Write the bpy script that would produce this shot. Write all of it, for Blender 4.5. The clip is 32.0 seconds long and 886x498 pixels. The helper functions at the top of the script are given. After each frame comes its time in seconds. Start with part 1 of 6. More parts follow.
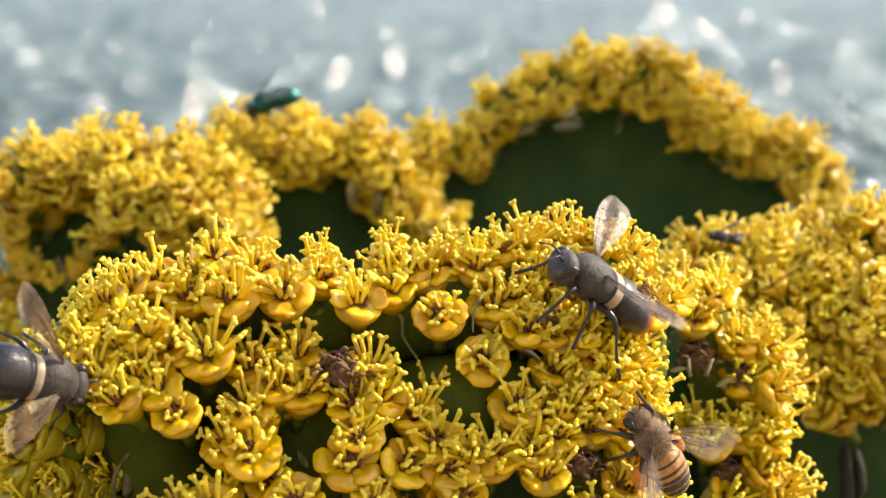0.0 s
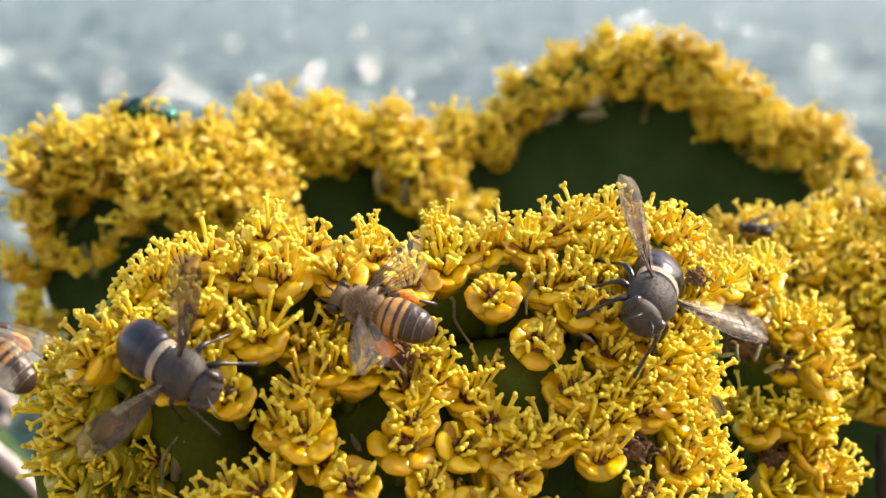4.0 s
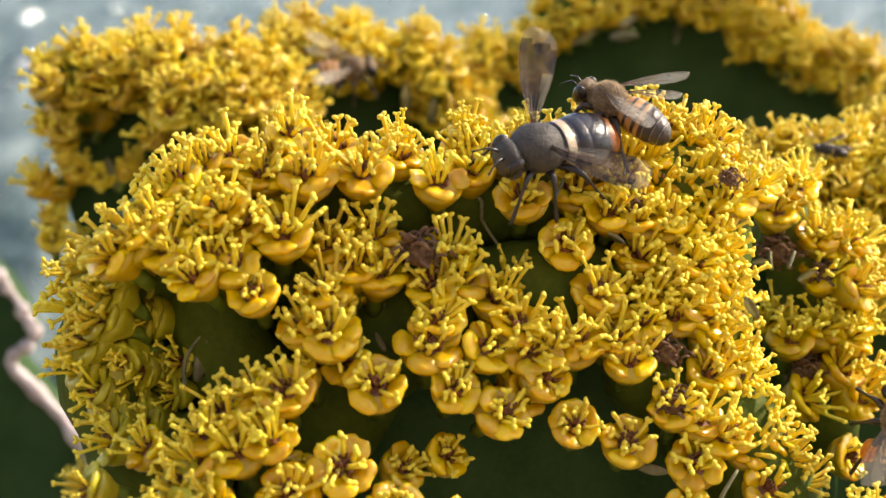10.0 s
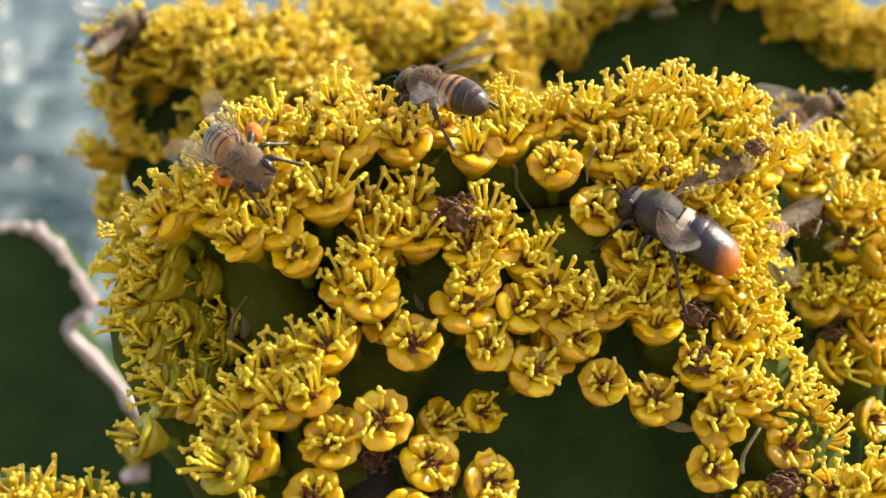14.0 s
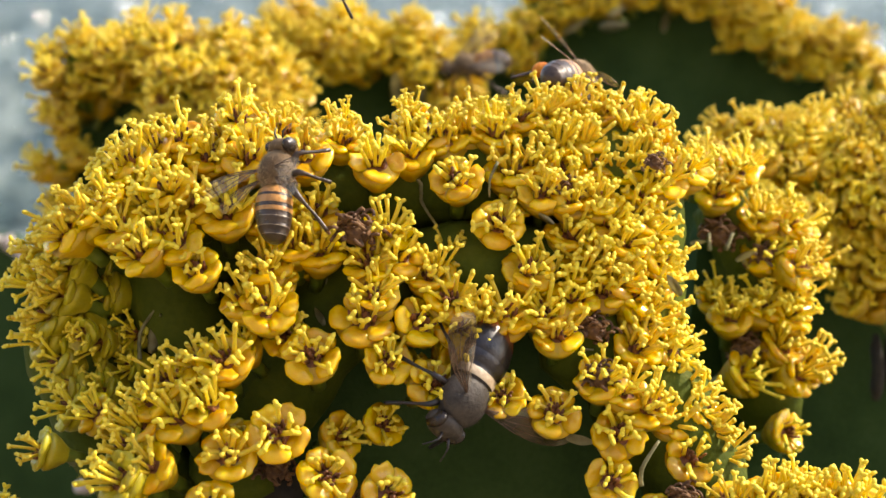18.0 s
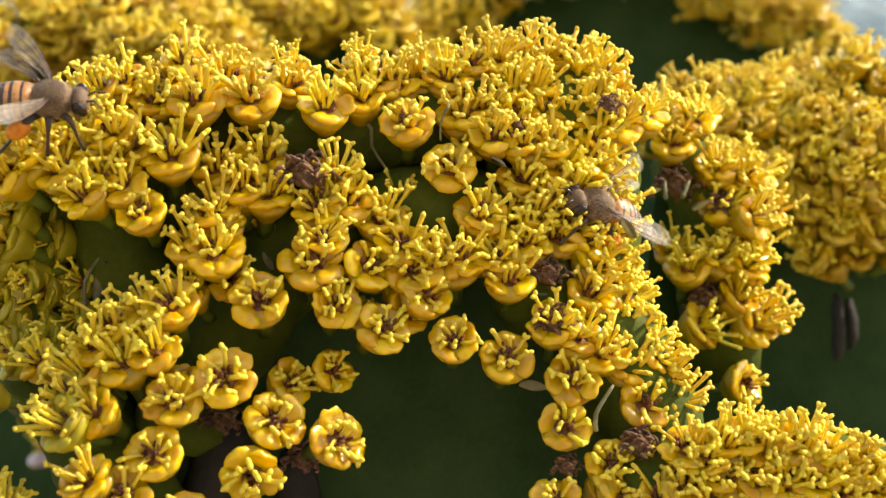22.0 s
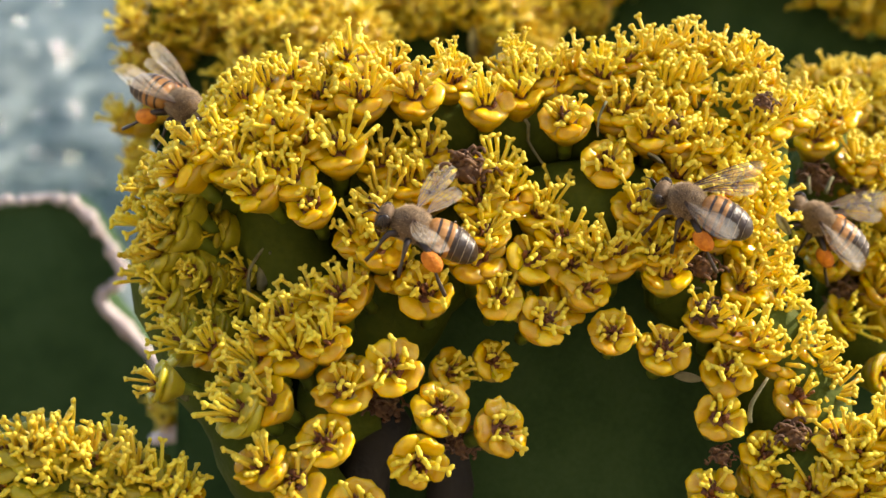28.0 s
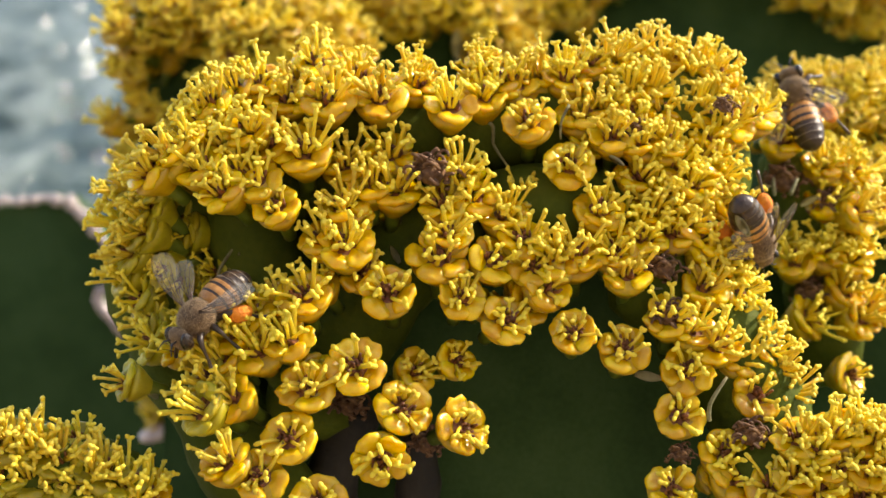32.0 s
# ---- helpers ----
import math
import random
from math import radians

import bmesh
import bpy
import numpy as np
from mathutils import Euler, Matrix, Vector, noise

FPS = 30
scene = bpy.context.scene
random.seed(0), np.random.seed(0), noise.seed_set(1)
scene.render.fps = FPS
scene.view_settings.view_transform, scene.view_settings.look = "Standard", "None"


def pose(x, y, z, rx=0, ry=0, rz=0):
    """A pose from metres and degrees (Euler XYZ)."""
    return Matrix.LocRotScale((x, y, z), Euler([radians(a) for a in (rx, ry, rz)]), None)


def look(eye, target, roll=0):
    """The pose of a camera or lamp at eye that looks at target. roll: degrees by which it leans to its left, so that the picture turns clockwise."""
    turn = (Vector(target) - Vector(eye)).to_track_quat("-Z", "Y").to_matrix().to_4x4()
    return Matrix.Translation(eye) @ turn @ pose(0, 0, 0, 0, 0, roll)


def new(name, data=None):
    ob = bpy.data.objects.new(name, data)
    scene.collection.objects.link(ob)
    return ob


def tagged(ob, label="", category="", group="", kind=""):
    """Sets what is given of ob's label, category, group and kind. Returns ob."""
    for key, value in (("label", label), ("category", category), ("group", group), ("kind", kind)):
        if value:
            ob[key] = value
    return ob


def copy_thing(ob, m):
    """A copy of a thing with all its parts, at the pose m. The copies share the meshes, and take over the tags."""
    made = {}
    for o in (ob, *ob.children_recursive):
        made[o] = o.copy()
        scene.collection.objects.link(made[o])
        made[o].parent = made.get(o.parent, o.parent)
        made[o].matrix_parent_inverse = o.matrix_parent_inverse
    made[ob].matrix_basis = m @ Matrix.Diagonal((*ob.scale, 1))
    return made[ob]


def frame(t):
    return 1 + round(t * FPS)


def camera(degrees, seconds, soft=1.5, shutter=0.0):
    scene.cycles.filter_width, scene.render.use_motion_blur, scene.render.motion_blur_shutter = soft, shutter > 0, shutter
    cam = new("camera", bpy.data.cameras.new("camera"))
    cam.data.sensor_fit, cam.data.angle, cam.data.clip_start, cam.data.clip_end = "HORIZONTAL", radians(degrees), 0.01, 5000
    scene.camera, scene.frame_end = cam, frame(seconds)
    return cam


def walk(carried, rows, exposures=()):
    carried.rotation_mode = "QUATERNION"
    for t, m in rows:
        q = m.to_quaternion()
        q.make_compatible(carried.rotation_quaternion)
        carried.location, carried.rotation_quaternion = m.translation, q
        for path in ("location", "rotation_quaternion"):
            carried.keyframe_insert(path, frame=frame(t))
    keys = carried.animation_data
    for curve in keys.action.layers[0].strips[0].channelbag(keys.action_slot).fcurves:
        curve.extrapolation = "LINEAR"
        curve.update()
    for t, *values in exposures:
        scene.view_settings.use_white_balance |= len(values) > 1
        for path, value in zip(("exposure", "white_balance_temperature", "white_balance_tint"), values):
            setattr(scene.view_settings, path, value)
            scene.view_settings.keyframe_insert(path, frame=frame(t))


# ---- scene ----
# the camera: a telephone held close to the flowers, small drifts of the hand
cam = camera(30.0, 32.0, soft=1.5)
PATH = [
    (0, (-0.0115, -0.1788, 0.6486), (0.0003, 0.0177, 0.6134), 0.03),
    (0.5, (-0.0104, -0.1791, 0.6469), (0.0016, 0.0174, 0.6118), 0.09),
    (1, (-0.0089, -0.1803, 0.6453), (0.0014, 0.0164, 0.6104), 0.07),
    (1.5, (-0.0118, -0.1796, 0.6444), (-0.0003, 0.0170, 0.6095), 0.24),
    (2, (-0.0128, -0.1800, 0.6457), (-0.0024, 0.0166, 0.6100), 0.12),
    (2.5, (-0.0179, -0.1777, 0.6468), (-0.0048, 0.0185, 0.6105), 0.55),
    (3, (-0.0206, -0.1772, 0.6468), (-0.0061, 0.0191, 0.6111), 0.55),
    (3.5, (-0.0211, -0.1768, 0.6461), (-0.0058, 0.0196, 0.6113), 0.45),
    (5.5, (-0.0173, -0.1758, 0.6455), (-0.0034, 0.0206, 0.6104), 0.29),
    (6, (-0.0176, -0.1753, 0.6438), (-0.0034, 0.0212, 0.6096), 0.14),
    (6.5, (-0.0173, -0.1757, 0.6452), (-0.0039, 0.0206, 0.6091), 0.43),
    (7, (-0.0170, -0.1762, 0.6435), (-0.0049, 0.0202, 0.6079), 0.11),
    (7.5, (-0.0184, -0.1760, 0.6420), (-0.0064, 0.0205, 0.6063), 0.08),
    (8, (-0.0197, -0.1763, 0.6405), (-0.0081, 0.0202, 0.6049), 0.16),
    (8.5, (-0.0225, -0.1747, 0.6410), (-0.0094, 0.0213, 0.6034), 0.43),
    (9, (-0.0235, -0.1741, 0.6398), (-0.0099, 0.0218, 0.6020), 0.46),
    (9.5, (-0.0230, -0.1740, 0.6378), (-0.0093, 0.0220, 0.6005), 0.49),
    (10, (-0.0201, -0.1743, 0.6383), (-0.0085, 0.0214, 0.5989), 0.52),
    (10.5, (-0.0208, -0.1739, 0.6367), (-0.0074, 0.0217, 0.5972), 0.63),
    (11, (-0.0181, -0.1753, 0.6366), (-0.0072, 0.0202, 0.5958), 0.70),
    (11.5, (-0.0191, -0.1761, 0.6343), (-0.0074, 0.0196, 0.5945), 0.64),
    (12, (-0.0186, -0.1779, 0.6326), (-0.0087, 0.0181, 0.5939), 0.51),
    (12.5, (-0.0190, -0.1792, 0.6337), (-0.0110, 0.0167, 0.5939), 0.50),
    (13, (-0.0241, -0.1789, 0.6367), (-0.0137, 0.0162, 0.5938), 0.71),
    (13.5, (-0.0226, -0.1820, 0.6335), (-0.0155, 0.0140, 0.5948), 0.48),
    (14, (-0.0185, -0.1829, 0.6379), (-0.0134, 0.0126, 0.5965), 0.49),
    (14.5, (-0.0146, -0.1829, 0.6409), (-0.0108, 0.0125, 0.5983), 0.49),
    (16.5, (-0.0136, -0.1819, 0.6411), (-0.0081, 0.0136, 0.5993), 0.44),
    (17, (-0.0056, -0.1851, 0.6410), (-0.0066, 0.0106, 0.5996), -0.04),
    (17.5, (-0.0046, -0.1848, 0.6403), (-0.0045, 0.0109, 0.5991), 0.04),
    (18, (-0.0028, -0.1845, 0.6391), (-0.0024, 0.0114, 0.5985), 0.03),
    (18.5, (-0.0022, -0.1836, 0.6390), (-0.0003, 0.0121, 0.5976), 0.26),
    (19, (0.0007, -0.1831, 0.6382), (0.0015, 0.0126, 0.5966), 0.06),
    (19.5, (0.0000, -0.1820, 0.6368), (0.0026, 0.0136, 0.5950), 0.25),
    (20, (0.0012, -0.1825, 0.6329), (0.0028, 0.0137, 0.5939), -0.00),
    (20.5, (0.0022, -0.1819, 0.6312), (0.0030, 0.0144, 0.5930), -0.17),
    (21, (0.0010, -0.1813, 0.6315), (0.0032, 0.0149, 0.5924), -0.11),
    (21.5, (0.0009, -0.1820, 0.6309), (0.0033, 0.0142, 0.5921), -0.13),
    (22, (-0.0001, -0.1830, 0.6303), (0.0034, 0.0132, 0.5917), -0.04),
    (22.5, (0.0005, -0.1836, 0.6313), (0.0034, 0.0124, 0.5915), -0.12),
    (23, (0.0004, -0.1833, 0.6337), (0.0024, 0.0122, 0.5914), -0.13),
    (23.5, (-0.0011, -0.1843, 0.6321), (-0.0012, 0.0115, 0.5915), -0.50),
    (24, (-0.0128, -0.1832, 0.6319), (-0.0070, 0.0125, 0.5912), -0.02),
    (24.5, (-0.0199, -0.1834, 0.6328), (-0.0127, 0.0122, 0.5914), 0.08),
    (25, (-0.0204, -0.1841, 0.6347), (-0.0162, 0.0111, 0.5918), 0.01),
    (25.5, (-0.0200, -0.1845, 0.6333), (-0.0169, 0.0111, 0.5916), 0.08),
    (26, (-0.0165, -0.1855, 0.6327), (-0.0162, 0.0101, 0.5912), -0.05),
    (26.5, (-0.0148, -0.1862, 0.6324), (-0.0153, 0.0095, 0.5911), -0.01),
    (28.5, (-0.0145, -0.1877, 0.6342), (-0.0149, 0.0077, 0.5918), 0.25),
    (29, (-0.0141, -0.1885, 0.6323), (-0.0146, 0.0073, 0.5915), 0.21),
    (29.5, (-0.0140, -0.1879, 0.6322), (-0.0140, 0.0078, 0.5909), 0.25),
    (30, (-0.0136, -0.1871, 0.6319), (-0.0131, 0.0086, 0.5907), 0.29),
    (30.5, (-0.0103, -0.1870, 0.6334), (-0.0120, 0.0085, 0.5912), 0.09),
    (31, (-0.0098, -0.1877, 0.6336), (-0.0106, 0.0078, 0.5916), 0.21),
    (31.5, (-0.0073, -0.1892, 0.6327), (-0.0098, 0.0066, 0.5919), 0.11),
    (32, (-0.0075, -0.1900, 0.6348), (-0.0110, 0.0054, 0.5925), 0.03),
]
walk(cam, [(t, look(eye, target, roll)) for t, eye, target, roll in PATH], [(0, 1.13, 7650, 13), (7, 1.11, 7650, 13), (11, 1.05, 7600, 12), (22, 1.03, 7600, 12), (32, 1.03, 7600, 12)])
cam.data.dof.use_dof = True
cam.data.dof.focus_distance = 0.187
cam.data.dof.aperture_fstop = 28.0

# ---- light: high sun ahead on the right, clear sky ----
SUN_WAY = Vector((0.72, 0.24, 0.65)).normalized()
world = bpy.data.worlds.new("sky")
scene.world = world
world.use_nodes = True
wn = world.node_tree
sky = wn.nodes.new("ShaderNodeTexSky")
sky.sky_type, sky.sun_disc = "NISHITA", False
sky.sun_elevation = math.asin(SUN_WAY.z)
sky.sun_rotation = math.atan2(SUN_WAY.x, SUN_WAY.y)
wn.links.new(sky.outputs[0], wn.nodes["Background"].inputs[0])
wn.nodes["Background"].inputs[1].default_value = 0.21
sun = new("sun", bpy.data.lights.new("sun", "SUN"))
sun.data.energy, sun.data.angle, sun.data.color = 3.4, radians(0.5), (1.0, 0.95, 0.86)
sun.matrix_world = look(SUN_WAY * 3, (0, 0, 0))


# ---- materials ----
def surface(name, stops, scale=300.0, rough=0.5, bump=0.3, fine=1500.0, spec=0.5, sss=0.0, per_piece=0.0, metal=0.0, coat=0.0):
    """A noise-mottled surface: colours from stops, grain and fine relief."""
    m = bpy.data.materials.new(name)
    m.use_nodes = True
    n, l = m.node_tree.nodes, m.node_tree.links
    b = n["Principled BSDF"]
    at = n.new("ShaderNodeTexCoord")
    big, small = n.new("ShaderNodeTexNoise"), n.new("ShaderNodeTexNoise")
    for tex, s, d in ((big, scale, 4.0), (small, fine, 3.0)):
        tex.inputs["Scale"].default_value, tex.inputs["Detail"].default_value = s, d
        l.new(at.outputs["Object"], tex.inputs["Vector"])
    ramp = n.new("ShaderNodeValToRGB")
    while len(ramp.color_ramp.elements) < len(stops):
        ramp.color_ramp.elements.new(0.5)
    for e, (p, c) in zip(ramp.color_ramp.elements, stops):
        e.position, e.color = p, (*c, 1)
    mix = n.new("ShaderNodeMath")
    mix.operation = "MULTIPLY_ADD"
    mix.inputs[1].default_value = 0.35
    l.new(small.outputs["Fac"], mix.inputs[0])
    sub = n.new("ShaderNodeMath")
    sub.operation, sub.inputs[1].default_value = "SUBTRACT", 0.175
    l.new(big.outputs["Fac"], sub.inputs[0])
    l.new(sub.outputs[0], mix.inputs[2])
    l.new(mix.outputs[0], ramp.inputs["Fac"])
    colour = ramp.outputs["Color"]
    if per_piece:
        info, hsv, mr = n.new("ShaderNodeObjectInfo"), n.new("ShaderNodeHueSaturation"), n.new("ShaderNodeMapRange")
        mr.inputs["To Min"].default_value, mr.inputs["To Max"].default_value = 1 - per_piece, 1 + per_piece
        l.new(info.outputs["Random"], mr.inputs["Value"])
        l.new(mr.outputs[0], hsv.inputs["Value"])
        hue = n.new("ShaderNodeMapRange")
        hue.inputs["To Min"].default_value, hue.inputs["To Max"].default_value = 0.5 - per_piece * 0.05, 0.5 + per_piece * 0.05
        l.new(info.outputs["Random"], hue.inputs["Value"])
        l.new(hue.outputs[0], hsv.inputs["Hue"])
        l.new(colour, hsv.inputs["Color"])
        colour = hsv.outputs[0]
    l.new(colour, b.inputs["Base Color"])
    b.inputs["Roughness"].default_value = rough
    b.inputs["Specular IOR Level"].default_value = spec
    b.inputs["Metallic"].default_value = metal
    b.inputs["Coat Weight"].default_value = coat
    b.inputs["Coat Roughness"].default_value = 0.15
    if sss:
        b.inputs["Subsurface Weight"].default_value = sss
        b.inputs["Subsurface Radius"].default_value = (1.0, 0.7, 0.12)
        b.inputs["Subsurface Scale"].default_value = 0.0012
    if bump:
        bp = n.new("ShaderNodeBump")
        bp.inputs["Strength"].default_value, bp.inputs["Distance"].default_value = bump, 0.0003
        l.new(small.outputs["Fac"], bp.inputs["Height"])
        l.new(bp.outputs[0], b.inputs["Normal"])
    return m


PETAL = surface("petal_yellow", [(0.2, (0.58, 0.33, 0.008)), (0.5, (0.69, 0.435, 0.012)), (0.8, (0.77, 0.535, 0.025))], 450, 0.25, 0.14, 2500, 0.5, 0.85, 0.15)
# Rear copy of the petals: distance haze and dimmer tone put into the colour.
PETAL_REAR = surface("rear_petal_yellow", [(0.2, (0.47, 0.28, 0.010)), (0.5, (0.58, 0.385, 0.018)), (0.8, (0.67, 0.48, 0.04))], 450, 0.35, 0.12, 2500, 0.45, 0.3, 0.18)
# Olive copy for the flank: its shade put into the colour, some real green.
SHADED_OLIVE = surface("shaded_olive_bract", [(0.2, (0.28, 0.24, 0.014)), (0.5, (0.40, 0.33, 0.02)), (0.8, (0.51, 0.43, 0.03))], 450, 0.35, 0.12, 2500, 0.4, 0.3, 0.15)
STAMEN = surface("stamen_yellow", [(0.2, (0.67, 0.45, 0.02)), (0.6, (0.76, 0.565, 0.055)), (0.9, (0.82, 0.68, 0.15))], 900, 0.42, 0.1, 3000, 0.4, 0.35, 0.12)
ANTHER = surface("anther_pale_yellow", [(0.2, (0.73, 0.535, 0.03)), (0.6, (0.79, 0.615, 0.06)), (0.9, (0.84, 0.70, 0.14))], 900, 0.5, 0.1, 3000, 0.35, 0.0, 0.1)
CENTRE = surface("withered_brown", [(0.3, (0.07, 0.018, 0.006)), (0.6, (0.24, 0.08, 0.022)), (0.9, (0.50, 0.24, 0.06))], 1200, 0.6, 0.5, 3000)
RECEPT = surface("receptacle_olive", [(0.25, (0.30, 0.22, 0.012)), (0.55, (0.52, 0.32, 0.010)), (0.85, (0.66, 0.41, 0.010))], 380, 0.35, 0.15, 2000, 0.5, 0.4, 0.12)
STALK = surface("stalk_green", [(0.25, (0.06, 0.085, 0.008)), (0.6, (0.11, 0.15, 0.014)), (0.9, (0.22, 0.20, 0.02))], 350, 0.4, 0.2, 1800, 0.5, 0.0, 0.1)
STEM = surface("stem_green", [(0.2, (0.021, 0.044, 0.014)), (0.5, (0.034, 0.067, 0.021)), (0.85, (0.054, 0.092, 0.033))], 90, 0.65, 0.35, 1400, 0.04)
WITHER = surface("withered_tan", [(0.25, (0.05, 0.020, 0.010)), (0.55, (0.17, 0.080, 0.032)), (0.85, (0.42, 0.25, 0.11))], 800, 0.75, 0.5, 2600)
RIDGE_GREEN = surface("ridge_olive", [(0.2, (0.035, 0.048, 0.006)), (0.5, (0.065, 0.085, 0.010)), (0.85, (0.11, 0.12, 0.016))], 140, 0.6, 0.4, 1400, 0.06)
CORK = surface("corky_brown_stem", [(0.2, (0.007, 0.005, 0.003)), (0.5, (0.016, 0.012, 0.007)), (0.85, (0.04, 0.03, 0.018))], 200, 0.8, 0.8, 900)
DRIED = surface("dry_margin", [(0.2, (0.09, 0.08, 0.03)), (0.5, (0.20, 0.19, 0.09)), (0.8, (0.36, 0.33, 0.19))], 500, 0.7, 0.7, 2200)
RIM = surface("pale_spiny_margin", [(0.2, (0.32, 0.22, 0.20)), (0.5, (0.55, 0.45, 0.43)), (0.8, (0.72, 0.64, 0.62))], 300, 0.6, 0.6, 1500)
# Rock of the added slope, kept pale to bounce light onto the flowers.
FILL_ROCK = surface("fill_slope_rock", [(0.3, (0.24, 0.195, 0.14)), (0.6, (0.40, 0.335, 0.26)), (0.8, (0.52, 0.45, 0.36))], 8, 0.85, 0.8, 90)
# Unseen ledge, darker than the slope to cut light bounced from below.
LOW_BOUNCE_SOIL = surface("low_bounce_soil", [(0.3, (0.16, 0.125, 0.085)), (0.6, (0.27, 0.22, 0.16)), (0.8, (0.38, 0.32, 0.24))], 30, 0.9, 0.8, 250)
TISSUE = surface("dry_white_scale", [(0.3, (0.26, 0.24, 0.11)), (0.7, (0.46, 0.41, 0.25))], 400, 0.5, 0.3, 1800)


def sea_material():
    m = bpy.data.materials.new("sea_water")
    m.use_nodes = True
    n, l = m.node_tree.nodes, m.node_tree.links
    b = n["Principled BSDF"]
    at = n.new("ShaderNodeTexCoord")
    big, rip, drawn = n.new("ShaderNodeTexNoise"), n.new("ShaderNodeTexNoise"), n.new("ShaderNodeMapping")
    drawn.inputs["Scale"].default_value = (1.0, 0.24, 1.0)
    l.new(at.outputs["Object"], drawn.inputs["Vector"])
    for tex, s, d in ((big, 3.0, 5.0), (rip, 11.0, 4.0)):
        tex.inputs["Scale"].default_value, tex.inputs["Detail"].default_value = s, d
        l.new(drawn.outputs[0], tex.inputs["Vector"])
    # Blurred wave glints put into the base colour as pale blotches.
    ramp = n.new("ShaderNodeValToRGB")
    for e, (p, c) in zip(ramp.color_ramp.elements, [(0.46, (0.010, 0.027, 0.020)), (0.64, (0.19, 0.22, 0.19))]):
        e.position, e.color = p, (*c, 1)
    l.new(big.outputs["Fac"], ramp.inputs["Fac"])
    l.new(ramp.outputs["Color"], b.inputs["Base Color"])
    b.inputs["Roughness"].default_value, b.inputs["IOR"].default_value = 0.3, 1.33
    b.inputs["Specular IOR Level"].default_value = 0.12
    add = n.new("ShaderNodeMath")
    add.operation, add.inputs[1].default_value = "MULTIPLY_ADD", 0.35
    l.new(rip.outputs["Fac"], add.inputs[0])
    l.new(big.outputs["Fac"], add.inputs[2])
    bp = n.new("ShaderNodeBump")
    bp.inputs["Strength"].default_value, bp.inputs["Distance"].default_value = 1.0, 0.4
    l.new(add.outputs[0], bp.inputs["Height"])
    l.new(bp.outputs[0], b.inputs["Normal"])
    return m


SEA = sea_material()


# ---- mesh helpers ----
def mesh_of(name, bm, *mats):
    me = bpy.data.meshes.new(name)
    bm.to_mesh(me)
    bm.free()
    for m in mats:
        me.materials.append(m)
    me.polygons.foreach_set("use_smooth", [True] * len(me.polygons))
    return me


def part(name, data, parent, label="", m=None):
    ob = new(name, data)
    ob.parent = parent
    if m is not None:
        ob.matrix_basis = m
    if label:
        ob["label"] = label
    return ob


def ring_tube(bm, points, radii, sides=6, mat=0, cap=True):
    """A tube along points with a radius at each."""
    pts = [Vector(p) for p in points]
    rings = []
    for i, p in enumerate(pts):
        way = (pts[min(i + 1, len(pts) - 1)] - pts[max(i - 1, 0)]).normalized()
        a = way.orthogonal().normalized() if i == 0 else (side - way * side.dot(way)).normalized()
        side = a
        b = way.cross(a)
        rings.append([bm.verts.new(p + (a * math.cos(2 * math.pi * k / sides) + b * math.sin(2 * math.pi * k / sides)) * radii[i]) for k in range(sides)])
    for r, s in zip(rings, rings[1:]):
        for k in range(sides):
            bm.faces.new((r[k], r[(k + 1) % sides], s[(k + 1) % sides], s[k])).material_index = mat
    if cap:
        bm.faces.new(rings[0][::-1]).material_index = mat
        bm.faces.new(rings[-1]).material_index = mat


def ball(bm, centre, size, mat=0, turn=None, u=8, v=5):
    """An ellipsoid of half-axes size."""
    m = Matrix.LocRotScale(Vector(centre), turn, Vector(size))
    made = bmesh.ops.create_uvsphere(bm, u_segments=u, v_segments=v, radius=1, matrix=m)
    for f in {f for vert in made["verts"] for f in vert.link_faces}:
        f.material_index = mat


def smooth_line(points, step, closed=False):
    """A Catmull-Rom line through points, in pieces of about step."""
    p = [Vector(q) for q in points]
    n, out = len(p), []
    for i in range(n if closed else n - 1):
        a, b, c, d = (p[(i + k) % n] if closed else p[min(max(i + k, 0), n - 1)] for k in (-1, 0, 1, 2))
        count = max(1, int((c - b).length / step))
        for j in range(count):
            t = j / count
            out.append(0.5 * (2 * b + (c - a) * t + (2 * a - 5 * b + 4 * c - d) * t * t + (3 * b - a - 3 * c + d) * t ** 3))
    if not closed:
        out.append(p[-1])
    return out


HEART = Vector((0, 0, 0.6))


def placed(points):
    return [HEART + Vector(q) / 1000 for q in points]


